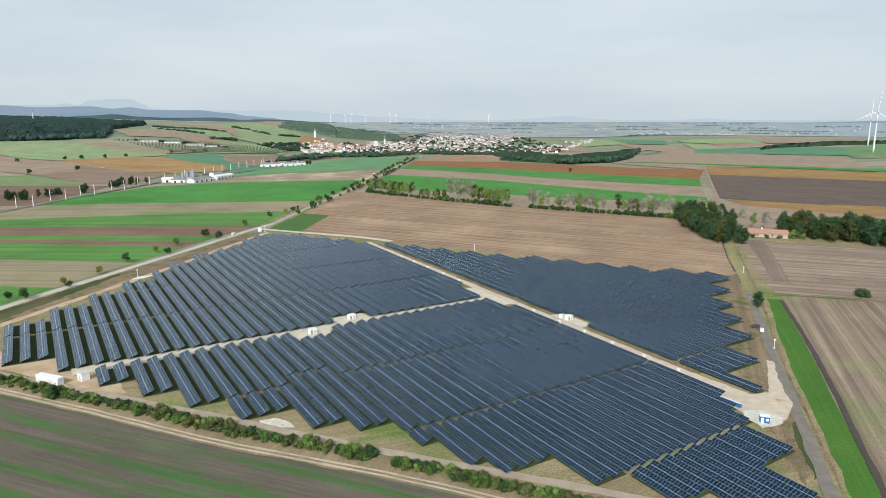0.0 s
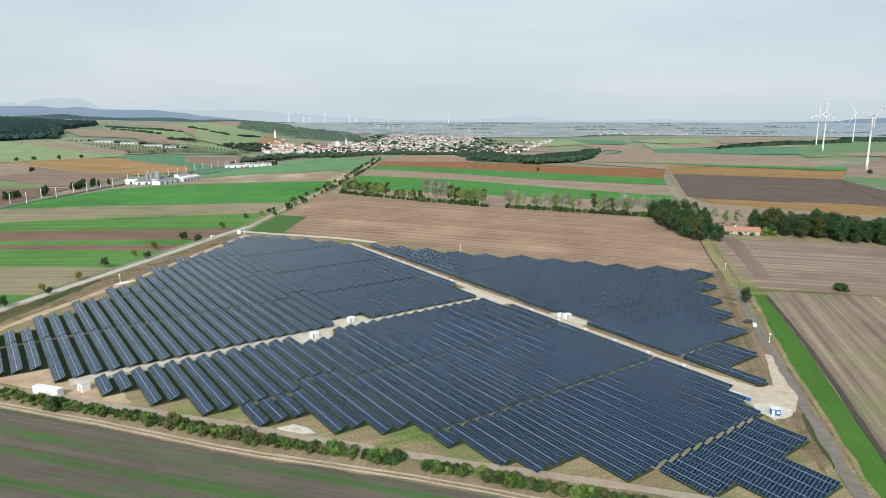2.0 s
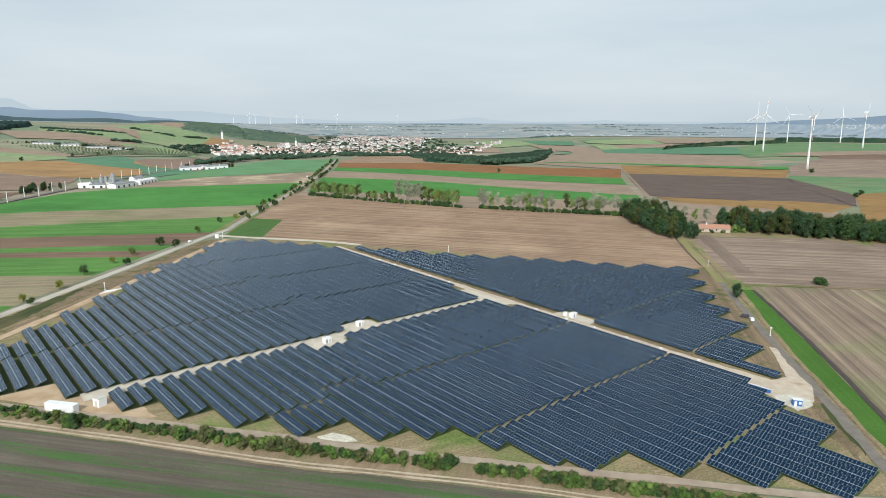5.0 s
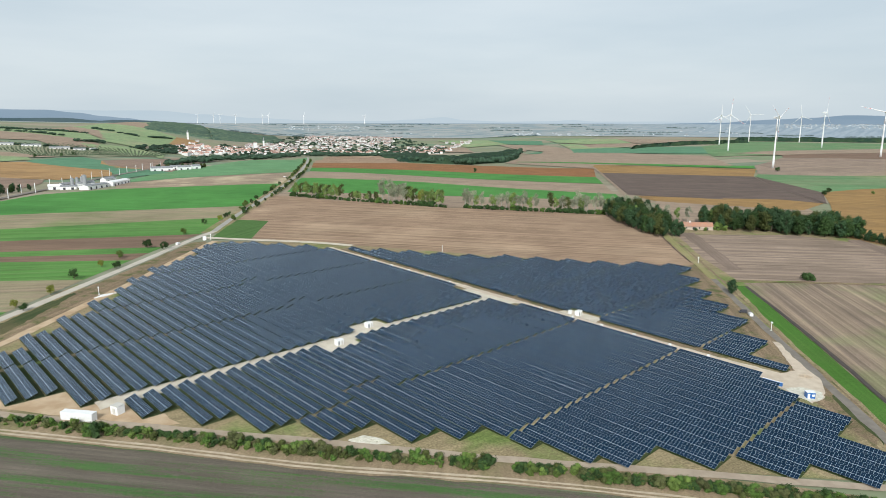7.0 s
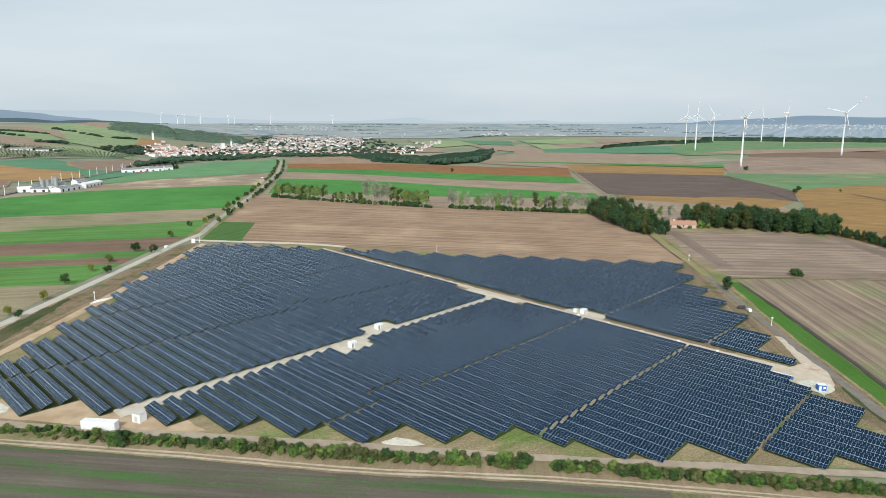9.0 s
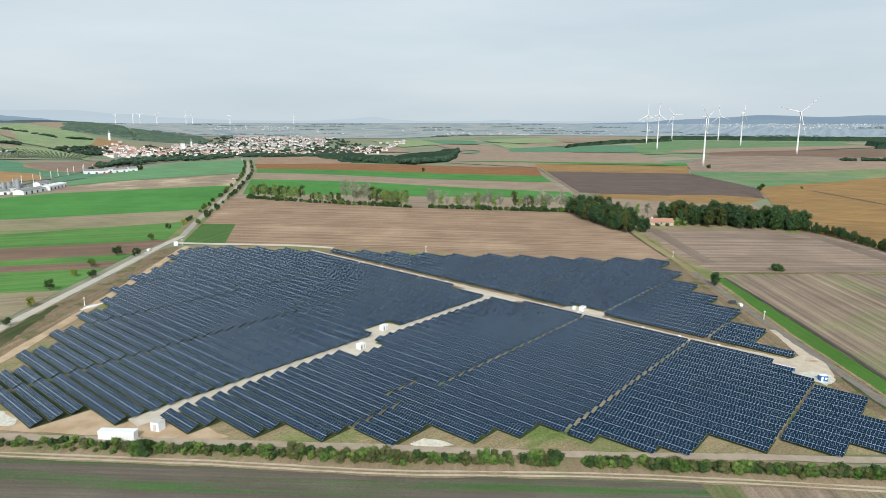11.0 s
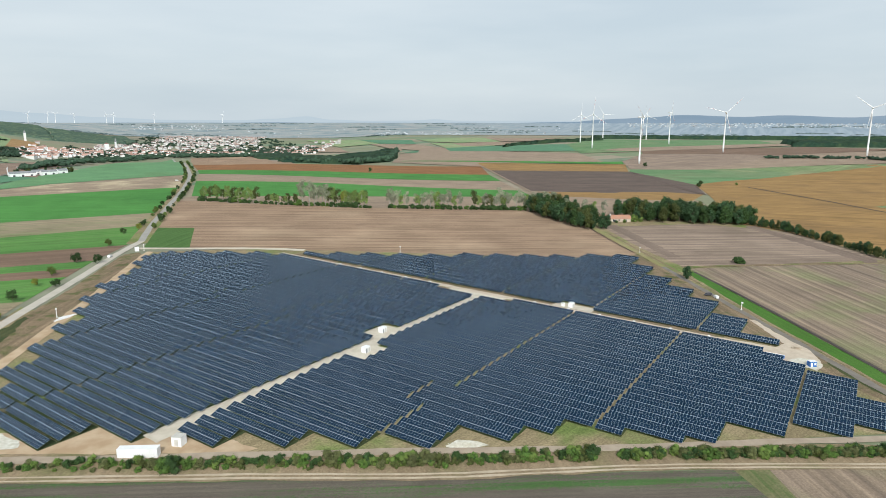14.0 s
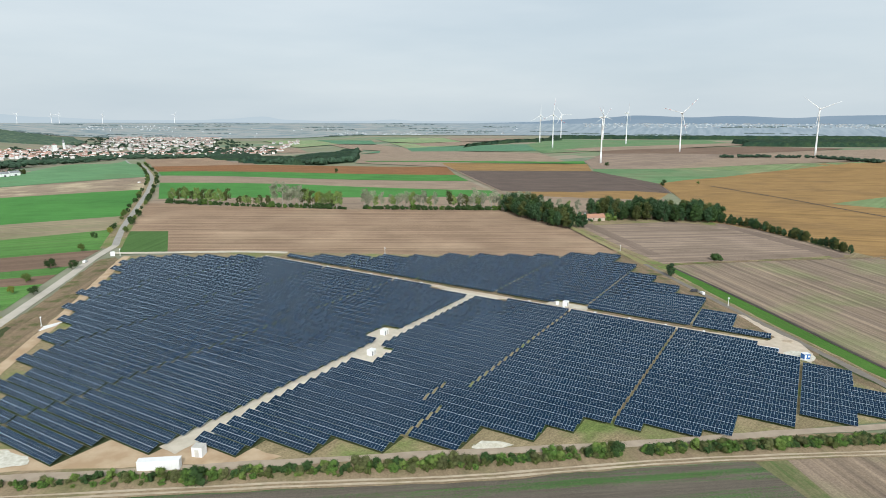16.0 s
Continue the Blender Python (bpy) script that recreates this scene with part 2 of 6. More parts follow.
CHALK = plain_material("white_rubble", (0.72, 0.70, 0.62), (0.55, 0.52, 0.42), 0.8, 0.95, bump=0.1)
TRACK = plain_material("grey_track", (0.24, 0.215, 0.185), (0.185, 0.165, 0.14), 0.25, 0.95, bump=0.03)
RUT = plain_material("pale_wheel_rut", (0.56, 0.47, 0.35), (0.44, 0.36, 0.26), 0.3, 0.95, bump=0.03)
LANE = plain_material("pale_lane", (0.56, 0.51, 0.44), (0.48, 0.44, 0.37), 0.1, 0.9, bump=0.02)
# green of the weeds, darkened to carry the shade between the table rows
SHADED_WEEDS = field_material("rank_weeds", (0.045, 0.065, 0.025), (0.065, 0.075, 0.032), 32, 3, (0.045, 0.075, 0.022), 0.05)
EARTH = plain_material("earth_track", (0.44, 0.36, 0.275), (0.36, 0.29, 0.22), 0.25, 0.95, bump=0.03)
BROWN_VERGE = field_material("brown_verge", (0.285, 0.21, 0.135), (0.20, 0.15, 0.095), 70, 3, (0.12, 0.125, 0.05), 0.12, speck=0.4, lines=0.1)
# ditch strips lie flat; the shade in them is put into this dark earth
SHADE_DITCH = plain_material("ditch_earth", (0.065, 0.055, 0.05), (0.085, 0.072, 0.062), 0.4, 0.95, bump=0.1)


# ---- geometry helpers ----
def ramp01(a, b, x):
    t = max(0.0, min(1.0, (x - a) / (b - a)))
    return t * t * (3 - 2 * t)


def land(x, y):
    """Height of the ground: a gentle tilt, rises under the turbines and the lane, the town's valley, the wooded hills, the far rim."""
    z = -2.1 - 0.0162 * max(-330, min(420, x)) + 0.0203 * max(-150, min(560, y))
    z += 16 * ramp01(820, 1250, x) * ramp01(300, 800, y)
    z += 9 * math.exp(-(((x + 60) / 170) ** 2) / 2 - ((y - 1080) / 230) ** 2 / 2)
    z -= 30 * ramp01(1450, 2200, y) * (1 - ramp01(2700, 3700, y)) * ramp01(-750, -250, x) * (1 - ramp01(250, 950, x))
    z += 45 * ramp01(1100, 2200, y) * ramp01(-250, -950, x)
    z += 42 * math.exp(-(((x + 2150) / 750) ** 2) / 2 - ((y - 3100) / 560) ** 2 / 2)
    z += 22 * ramp01(2600, 3900, y) * ramp01(0, -900, x)
    z += 24 * math.exp(-(((x + 640) / 230) ** 2) / 2 - ((y - 3420) / 260) ** 2 / 2)
    z += (82 - z) * ramp01(3950, 4850, math.hypot(x + 75, y - 20))
    return z


def finish(name, bm, material, smooth=False):
    me = bpy.data.meshes.new(name)
    bm.to_mesh(me)
    bm.free()
    for m in material if isinstance(material, (list, tuple)) else [material]:
        me.materials.append(m)
    if smooth:
        me.polygons.foreach_set("use_smooth", [True] * len(me.polygons))
    return me


def part(name, bm, material, parent, label="", smooth=False):
    ob = new(name, finish(name, bm, material, smooth))
    ob.parent = parent
    if label:
        ob["label"] = label
    return ob


def part_of(name, me, parent, m=None):
    ob = new(name, me)
    ob.parent = parent
    if m is not None:
        ob.matrix_basis = m
    return ob


def box(bm, x0, y0, z0, x1, y1, z1, bevel=0.0, mat=0):
    r = bmesh.ops.create_cube(bm, size=1, matrix=Matrix.LocRotScale(((x0 + x1) / 2, (y0 + y1) / 2, (z0 + z1) / 2), None, (x1 - x0, y1 - y0, z1 - z0)))
    faces = {f for v in r["verts"] for f in v.link_faces}
    for f in faces:
        f.material_index = mat
    if bevel:
        bmesh.ops.bevel(bm, geom=list({e for f in faces for e in f.edges}), offset=bevel, segments=1, affect="EDGES")


def tube(bm, p, q, r0, r1, sides=8, caps=True):
    p, q = Vector(p), Vector(q)
    m = Matrix.Translation((p + q) / 2) @ (q - p).to_track_quat("Z", "Y").to_matrix().to_4x4()
    bmesh.ops.create_cone(bm, cap_ends=caps, segments=sides, radius1=r0, radius2=r1, depth=(q - p).length, matrix=m)


def patch(name, corners, material, label, category="field", lift=0.0, step=60.0, ragged=0.0):
    """A piece of ground with its own cover, draped on the land."""
    bm = bmesh.new()
    bm.faces.new([bm.verts.new((x, y, 0)) for x, y in corners])
    for axis in (0, 1):
        lo, hi = min(c[axis] for c in corners), max(c[axis] for c in corners)
        size = max(step, (hi - lo) / 30) if not ragged else max(step, hi - lo)
        n = int((hi - lo) / size)
        for i in range(1, n + 1):
            no = (1, 0, 0) if axis == 0 else (0, 1, 0)
            co = tuple((lo + (hi - lo) * i / (n + 1)) * c for c in no)
            bmesh.ops.bisect_plane(bm, geom=bm.verts[:] + bm.edges[:] + bm.faces[:], plane_co=co, plane_no=no)
    if ragged:
        for e in [e for e in bm.edges if e.is_boundary]:
            n = int(e.calc_length() / 2.5)
            if n > 1:
                bmesh.ops.subdivide_edges(bm, edges=[e], cuts=n)
        for v in bm.verts:
            if v.is_boundary:
                w = noise.noise_vector(v.co * 0.22) + 0.5 * noise.noise_vector(v.co * 0.7)
                v.co.x, v.co.y = v.co.x + w.x * ragged, v.co.y + w.y * ragged
    for v in bm.verts:
        v.co.z = land(v.co.x, v.co.y) + 0.12 + lift + 0.0009 * max(0, math.hypot(v.co.x, v.co.y) - 500)
    bmesh.ops.recalc_face_normals(bm, faces=bm.faces)
    if sum(f.normal.z for f in bm.faces) < 0:
        bmesh.ops.reverse_faces(bm, faces=bm.faces)
    ob = new(name, finish(name, bm, material))
    return tagged(ob, label, category, "", "structure")


def along(points, spacing):
    """Points every so many metres along a smooth line."""
    pts = [Vector((*p, 0)) for p in points]
    out = []
    for i in range(len(pts) - 1):
        p0, p1, p2, p3 = pts[max(0, i - 1)], pts[i], pts[i + 1], pts[min(len(pts) - 1, i + 2)]
        n = max(1, round((p2 - p1).length / spacing))
        for k in range(n):
            t = k / n
            out.append(0.5 * (2 * p1 + (p2 - p0) * t + (2 * p0 - 5 * p1 + 4 * p2 - p3) * t * t + (3 * p1 - p0 - 3 * p2 + p3) * t**3))
    return out + [pts[-1]]


def ribbon(name, points, width, material, label, category="track", lift=0.08, offset=0.0, ragged=0.15, end_width=None):
    """A road or strip along a line."""
    line = along(points, 8.0)
    bm, rng, last = bmesh.new(), random.Random(name), None
    for i, p in enumerate(line):
        d = (line[min(i + 1, len(line) - 1)] - line[max(i - 1, 0)]).normalized()
        side = Vector((-d.y, d.x, 0))
        w = width if end_width is None else width + (end_width - width) * i / (len(line) - 1)
        pair = []
        for s in (-1, 1):
            q = p + side * (offset + s * w / 2 + rng.uniform(-ragged, ragged))
            pair.append(bm.verts.new((q.x, q.y, land(q.x, q.y) + 0.12 + lift + 0.0009 * max(0, math.hypot(q.x, q.y) - 500))))
        if last:
            bm.faces.new((last[0], last[1], pair[1], pair[0]) if s > 0 else pair)
        last = pair
    bmesh.ops.recalc_face_normals(bm, faces=bm.faces)
    if sum(f.normal.z for f in bm.faces) < 0:
        bmesh.ops.reverse_faces(bm, faces=bm.faces)
    return tagged(new(name, finish(name, bm, material)), label, category, "", "structure")


# ---- ground ----
def ground_axis():
    a, out = 0.0, [0.0]
    while a < 4950:
        a += 25 if a < 600 else 50 if a < 1500 else 90
        out.append(a)
    return [-v for v in reversed(out[1:])] + out


def build_ground():
    ax = ground_axis()
    n = len(ax)
    co = [(x, y, land(x, y)) for y in ax for x in ax]
    faces = [(j * n + i, j * n + i + 1, (j + 1) * n + i + 1, (j + 1) * n + i) for j in range(n - 1) for i in range(n - 1)]
    me = bpy.data.meshes.new("ground")
    me.from_pydata(co, [], faces)
    me.materials.append(PATCHWORK)
    me.polygons.foreach_set("use_smooth", [True] * len(me.polygons))
    tagged(new("ground", me), "open rolling farmland reaching to the hazy horizon", "ground", "", "structure")


build_ground()

# ---- fields ----
patch("field", [(-600, 640), (-420, 655), (-134, 706), (-144, 632), (-387, 561), (-600, 520)], OLIVE, "faded strip of crop between green strips")
patch("field", [(-600, 520), (-387, 561), (-144, 632), (-156, 545), (-362, 523), (-600, 490)], GREEN, "bright green strip of young crop", lift=0.02)
patch("field", [(-600, 490), (-362, 523), (-156, 545), (-174, 499), (-338, 488), (-600, 455)], BROWN, "bare brown strip of ploughed soil", lift=0.04)
patch("field", [(-600, 455), (-338, 488), (-174, 499), (-180, 479), (-330, 475), (-600, 440)], GREEN, "narrow green strip of young crop", lift=0.02)
patch("field", [(-600, 440), (-330, 475), (-180, 479), (-186, 458), (-322, 463), (-600, 425)], BROWN, "narrow bare brown strip of soil", lift=0.04)
patch("field", [(-600, 425), (-322, 463), (-186, 458), (-200, 410), (-289, 414), (-600, 380)], GREEN, "green strip of young crop beside the lane", lift=0.02)
patch("field", [(-600, 380), (-289, 414), (-200, 410), (-216, 350), (-248, 352), (-600, 300)], OLIVE, "pale fading crop beside the lane", lift=0.04)
patch("field", [(-600, 300), (-248, 352), (-216, 350), (-228, 305), (-250, 150), (-600, 150)], GREEN, "green crop beside the lane", lift=0.02)
patch("field", [(-420, 655), (-416, 700), (-380, 840), (-307, 885), (-106, 912), (-134, 706)], GREEN_B, "broad green field beside the railway", lift=0.03)
patch("field", [(-326, 954), (-259, 1016), (-90, 1082), (-106, 912), (-307, 885)], CREAM, "pale stubble strip with bare cream earth", lift=0.05)
patch("field", [(-326, 960), (-259, 1020), (-92, 1085), (-82, 1350), (-75, 2250), (-258, 1300), (-310, 1116)], GREEN_F, "green field reaching to the town wood", lift=0.03)
patch("field", [(-116, 517), (-146, 524), (-136, 617), (-107, 606)], GREEN_D, "small dark green field", lift=0.05)
patch("field", [(-116, 517), (-107, 606), (-136, 617), (-128, 690), (-113, 790), (69, 686), (247, 632), (226, 560), (224, 500), (188, 400), (140, 408), (-40, 492)], TAN, "wide ploughed tan field with tractor lines", lift=0.03)
patch("field", [(-116, 775), (-100, 820), (312, 750), (348, 741), (260, 640), (69, 690)], PINK, "pale stubble strip behind the hedgerow", lift=0.02)
patch("field", [(-97, 820), (-82, 985), (92, 945), (178, 901), (334, 820), (311, 749)], GREEN_B, "bright green strip of crop", lift=0.04)
patch("field", [(-82, 985), (-70, 1101), (384, 966), (334, 820), (178, 901), (92, 945)], PINK, "greyish pink strip of stubble", lift=0.05)
patch("field", [(-70, 1101), (-66, 1205), (147, 1190), (432, 1096), (387, 970)], GREEN_B, "light green strip of crop", lift=0.06)
patch("field", [(-66, 1205), (-62, 1412), (147, 1462), (520, 1300), (432, 1096), (147, 1190)], RUST, "rust brown ploughed field", lift=0.05)
patch("field", [(-62, 1412), (-20, 2300), (225, 2390), (149, 1460)], TAN, "tan stubble field below the town", lift=0.05)
patch("field", [(386, 1504), (628, 2100), (811, 2108), (1006, 1625), (853, 1290), (571, 1414), (520, 1300)], PINK, "broad pale stubble field", lift=0.03)
patch("field", [(640, 2150), (864, 2272), (1229, 2006), (1045, 1689), (800, 2046)], TEAL, "blue-green field of brassicas", lift=0.06)
patch("field", [(430, 1560), (449, 1592), (905, 1300), (860, 1240)], GREEN_B, "thin green strip of crop", lift=0.08)
patch("field", [(520, 1300), (571, 1414), (853, 1225), (721, 1056), (488, 1190)], GOLD, "golden strip of ripe crop", lift=0.05)
patch("field", [(488, 1190), (721, 1056), (640, 910), (545, 690), (349, 813)], DARK, "dark grey-brown field of wet soil", lift=0.06)
patch("field", [(349, 800), (520, 735), (545, 690), (475, 640), (348, 741)], GOLD, "golden strip of ripe crop behind the wood", lift=0.07)
patch("field", [(348, 741), (490, 650), (400, 500), (250, 560)], PINK, "pale stubble behind the wood", lift=0.04)
patch("field", [(545, 680), (640, 800), (724, 825), (929, 849), (1165, 858), (1290, 808), (1500, 500), (900, 150), (367, 309), (392, 440), (385, 490)], GOLD, "rolling golden field of ripe crop", lift=0.05)
patch("field", [(635, 517), (771, 527), (900, 430), (659, 466)], GREEN_P, "green tongue of grass in the golden field", lift=0.12)
patch("field", [(724, 1056), (765, 1102), (883, 1028), (1018, 957), (929, 849), (724, 825), (640, 800)], GREEN_R, "green field below the wind turbines", lift=0.07)
patch("field", [(883, 1028), (1018, 957), (1184, 858), (1290, 808), (929, 849)], GREEN_P, "pale green meadow below a hedge", lift=0.09)
patch("field", [(765, 1102), (853, 1225), (905, 1300), (1080, 1430), (1265, 1153), (1090, 1082), (883, 1028)], TAN_B, "harrowed brown field around a wind turbine", lift=0.08)
patch("field", [(883, 1028), (1090, 1082), (1265, 1153), (1666, 1206), (1984, 1181), (1354, 842), (1184, 870)], PINK, "pinkish stubble field on the ridge", lift=0.06)
patch("field", [(1045, 1689), (1229, 2006), (1708, 2471), (2212, 2045), (1885, 1596), (1421, 1500), (1135, 1500), (1006, 1600)], GREEN_R, "green field among the wind turbines", lift=0.08)
patch("field", [(1265, 1153), (1080, 1430), (1135, 1500), (1421, 1500), (1800, 1500), (1900, 1250)], BROWN, "brown field on the ridge", lift=0.07)
patch("grass", [(180, 345), (200, 420), (226, 515), (240, 600), (310, 590), (402, 520), (402, 440), (372, 320)], GRASS, "dry grass round the farmhouse and along the path", "grass", lift=-0.05)
patch("field", [(1135, 1500), (1421, 1500), (1885, 1596), (2000, 1760), (1500, 1700), (1100, 1640)], PINK, "tan strip of stubble among the turbines", lift=0.3)
patch("field", [(545, 685), (640, 910), (724, 1056), (724, 825), (640, 800)], DARK, "dark corner of bare wet soil", lift=0.03)
patch("field", [(853, 3352), (1012, 2971), (896, 2627), (802, 2827)], TEAL, "blue-green field far beyond the wood", lift=0.2)
patch("field", [(764, 2869), (882, 2586), (860, 2240), (745, 2178), (726, 2341), (690, 2250)], PINK, "tan field beyond the wood's point", lift=0.2)
patch("field", [(697, 2110), (781, 2030), (848, 2213), (872, 2505), (905, 2600), (800, 2330)], PINK, "pale stubble strip far off", lift=0.25)
patch("field", [(1047, 2963), (1375, 2939), (1170, 2382), (1042, 2499), (1000, 2739)], PASTURE, "pale green field far across the plain", lift=0.2)
patch("field", [(1000, 2484), (1161, 2391), (1180, 2194), (1066, 2167), (949, 2274)], PINK, "tan strip of stubble far across the plain", lift=0.25)
patch("field", [(974, 2667), (1000, 2490), (949, 2274), (1066, 2167), (860, 2235)], PASTURE, "green strip far across the plain", lift=0.22)
patch("field", [(501, 3017), (597, 2777), (545, 2436), (464, 2567)], PINK, "tan field beside the town", lift=0.2)
patch("field", [(-9, 2715), (254, 2774), (247, 2469), (-9, 2524)], PASTURE, "green meadow below the town", lift=0.2)
patch("field", [(600, 3450), (850, 3350), (800, 2830), (610, 2800)], PASTURE, "pale green meadow beyond the town", lift=0.18)
patch("field", [(1375, 2940), (1700, 2700), (1500, 2350), (1180, 2390)], PINK, "hazy tan field across the plain", lift=0.2)
# left hillside
patch("field", [(-420, 655), (-600, 640), (-900, 700), (-900, 830), (-586, 857), (-485, 855), (-438, 860)], BROWN, "brown field beside the railway", lift=0.02)
patch("field", [(-900, 830), (-1000, 960), (-684, 1010), (-651, 1028), (-482, 886), (-485, 855), (-586, 857)], GREEN_P, "pale green meadow beyond the railway", lift=0.04)
patch("field", [(-660, 1039), (-631, 1117), (-701, 1252), (-533, 1112), (-449, 1053), (-430, 990), (-430, 880), (-482, 886)], BROWN_P, "pinkish brown bare field on the slope", lift=0.06)
patch("field", [(-1200, 1300), (-969, 1430), (-877, 1363), (-787, 1322), (-701, 1252), (-631, 1117), (-660, 1039), (-761, 1110), (-1000, 960)], PINK, "pale tan field on the slope", lift=0.08)
patch("field", [(-787, 1322), (-677, 1422), (-617, 1436), (-411, 1234), (-388, 1166), (-370, 1100), (-428, 1047), (-533, 1112), (-701, 1252)], GOLD_L, "golden-orange field on the slope", lift=0.10)
patch("field", [(-617, 1438), (-625, 1484), (-560, 1580), (-495, 1491), (-427, 1330), (-292, 1146), (-337, 1040), (-388, 1166), (-411, 1234)], TEAL, "blue-green field beyond the railway", lift=0.10)
patch("field", [(-495, 1491), (-398, 1602), (-296, 1968), (-287, 1397), (-296, 1216), (-292, 1146), (-330, 1210), (-472, 1400)], BROWN_P, "dull brown field below the orchard", lift=0.12)
patch("field", [(-495, 1491), (-472, 1400), (-330, 1210), (-427, 1310)], GOLD_L, "orange strip of stubble below the orchard", lift=0.14)
patch("field", [(-1500, 1720), (-1172, 1745), (-1072, 1775), (-987, 1750), (-821, 1594), (-651, 1536), (-625, 1484), (-677, 1422), (-787, 1330), (-877, 1366), (-974, 1438), (-1400, 1500)], PASTURE, "green hillside pasture below the wood", lift=0.10)
patch("field", [(-1030, 1779), (-986, 1761), (-632, 1579), (-600, 1560), (-651, 1536), (-821, 1594)], PINK, "pale yellow strip of stubble above the pasture", lift=0.13)
patch("field", [(-1030, 1780), (-990, 1890), (-916, 1895), (-706, 1835), (-604, 1828), (-440, 1720), (-536, 1600), (-632, 1581)], ORCHARD, "sloping orchard meadow", lift=0.14)
patch("field", [(-604, 1828), (-679, 1953), (-566, 2028), (-451, 1885), (-400, 1610), (-440, 1720)], PASTURE, "green slope beside the town", lift=0.15)
patch("field", [(-1219, 2401), (-1075, 2424), (-835, 2158), (-679, 2060), (-640, 1990), (-604, 1830), (-706, 1837), (-781, 1945), (-928, 1938)], PINK, "tan hillside field below the wood", lift=0.16)
patch("field", [(-1175, 2650), (-789, 2394), (-660, 2100), (-679, 2060), (-835, 2158), (-1075, 2424)], PASTURE, "green hillside strip below the hedge", lift=0.2)
patch("field", [(-1000, 2900), (-836, 2678), (-671, 2160), (-789, 2394), (-1020, 2560)], PINK, "tan field high on the hillside", lift=0.3)
patch("field", [(-836, 2678), (-1000, 2900), (-960, 3200), (-749, 3006), (-588, 2804), (-540, 2400), (-566, 2060), (-660, 2100)], PASTURE, "green field high on the hillside", lift=0.3)
patch("field", [(-960, 3200), (-749, 3006), (-690, 3150), (-880, 3350)], PINK, "pale strip high on the hillside", lift=0.4)
patch("field", [(-588, 2804), (-540, 2400), (-480, 2420), (-500, 2800)], GOLD_L, "tan strip of stubble above the town", lift=0.34)
ribbon("track", [(-786, 1318), (-698.6, 1253), (-531, 1111), (-449, 1053)], 4.0, CREAM, "pale path between hillside fields", "track", 0.3, 0, 0.4)
# near fields
patch("field", [(-330, 280), (-169, 221), (-108, 197), (-30, 170), (16, 154), (9, 130), (-20, -60), (-400, -60), (-420, 250)], NEAR, "dark sprouting field in green and brown bands", lift=0.02)
patch("field", [(22, 152), (53, 141), (112, 112), (200, 20), (-10, -60), (12, 130)], TAN_C, "bare brown field with a grassy edge", lift=0.02)
patch("field", [(12, 156), (22, 152), (13, 130), (-10, -60), (-20, -60), (7, 130)], HEADLAND, "overgrown grassy strip between two fields", lift=0.05)
patch("field", [(237, 512), (345, 500), (392, 440), (360, 330), (230, 353), (192, 362), (212, 440)], TAN_B, "ploughed brown field beside the wood", lift=0.03)
patch("field", [(192, 356), (230, 350), (355, 322), (520, 200), (420, 20), (100, 60), (102, 110), (128, 180), (150, 240)], TAN_C, "brown stubble field with green specks", lift=0.03)
patch("field", [(247, 519), (260, 518), (236, 449), (214, 387), (205, 389), (218, 431)], SOIL, "darker turned soil along the grassy lane", lift=0.07, ragged=2.0)
patch("field", [(376, 474), (390, 474), (355, 334), (330, 317), (345, 365), (358, 416)], SOIL, "darker headland along the tree row", lift=0.07, ragged=2.0)
# solar farm ground
patch("grass", [(101, 165), (117, 240), (128, 290), (146, 345), (160, 395), (192, 406), (186, 384), (162, 318), (144, 270), (128, 224), (113, 178)], BROWN_VERGE, "dry brown weeds between the solar tables and the track", "grass", lift=0.10, ragged=1.5)
patch("grass", [(113, 193), (118, 203), (121, 203), (117, 190), (110, 172), (106, 168)], SCRUB, "green weeds below the site cabin", "grass", lift=0.16, ragged=1.0)
patch("grass", [(-215, 250), (-196, 312), (-180, 368), (-157, 456), (-142, 516), (-60, 505), (-40, 492), (140, 408), (188, 402), (178, 362), (155, 305), (131, 240), (117, 195), (104, 145), (-20, 181), (-130, 219)], GRASS, "dry grass and weeds under the solar tables", "grass", lift=0.05)

patch("verge", [(-262, 150), (-222, 313), (-200, 400), (-178, 374), (-186, 315), (-196, 262), (-222, 150)], GRASS, "dry grass between the lane and the sandy track", "verge", lift=0.04)

# ---- roads and tracks ----
ribbon("verge", [(-150, 548), (-138, 645), (-122, 758), (-102, 900), (-86, 1060), (-80, 1230), (-74, 1500)], 14, GRASS, "dry grass under the lane's trees", "verge", 0.10)
ribbon("road", [(-147, 556), (-138, 645), (-122, 758), (-102, 900), (-86, 1060), (-80, 1230), (-74, 1500), (-75, 2250)], 5.0, ASPHALT, "grey asphalt lane between rows of trees", "road", 0.14)
ribbon("road", [(-260, 150), (-221, 312), (-208, 357), (-194.5, 402), (-178, 457), (-161, 516), (-147, 556)], 5.2, LANE, "pale straight country lane lined with small trees", "road", 0.14)
patch("verge", [(-222, 296), (-205.5, 352), (-192, 396), (-180.5, 431), (-174.5, 455), (-157.5, 512), (-148, 516), (-144, 502), (-155, 456), (-168, 406), (-181, 368), (-189.5, 340), (-200, 305), (-210, 280)], BROWN_VERGE, "brown weedy scrub between the lane and the sandy track", "verge", 0.10, ragged=0.8)
patch("verge", [(-256, 150), (-218, 310), (-205.5, 352), (-196, 382), (-194, 379), (-199, 346), (-206, 308), (-238, 150)], SCRUB, "green weedy ditch beside the lane", "verge", 0.14, ragged=1.6)
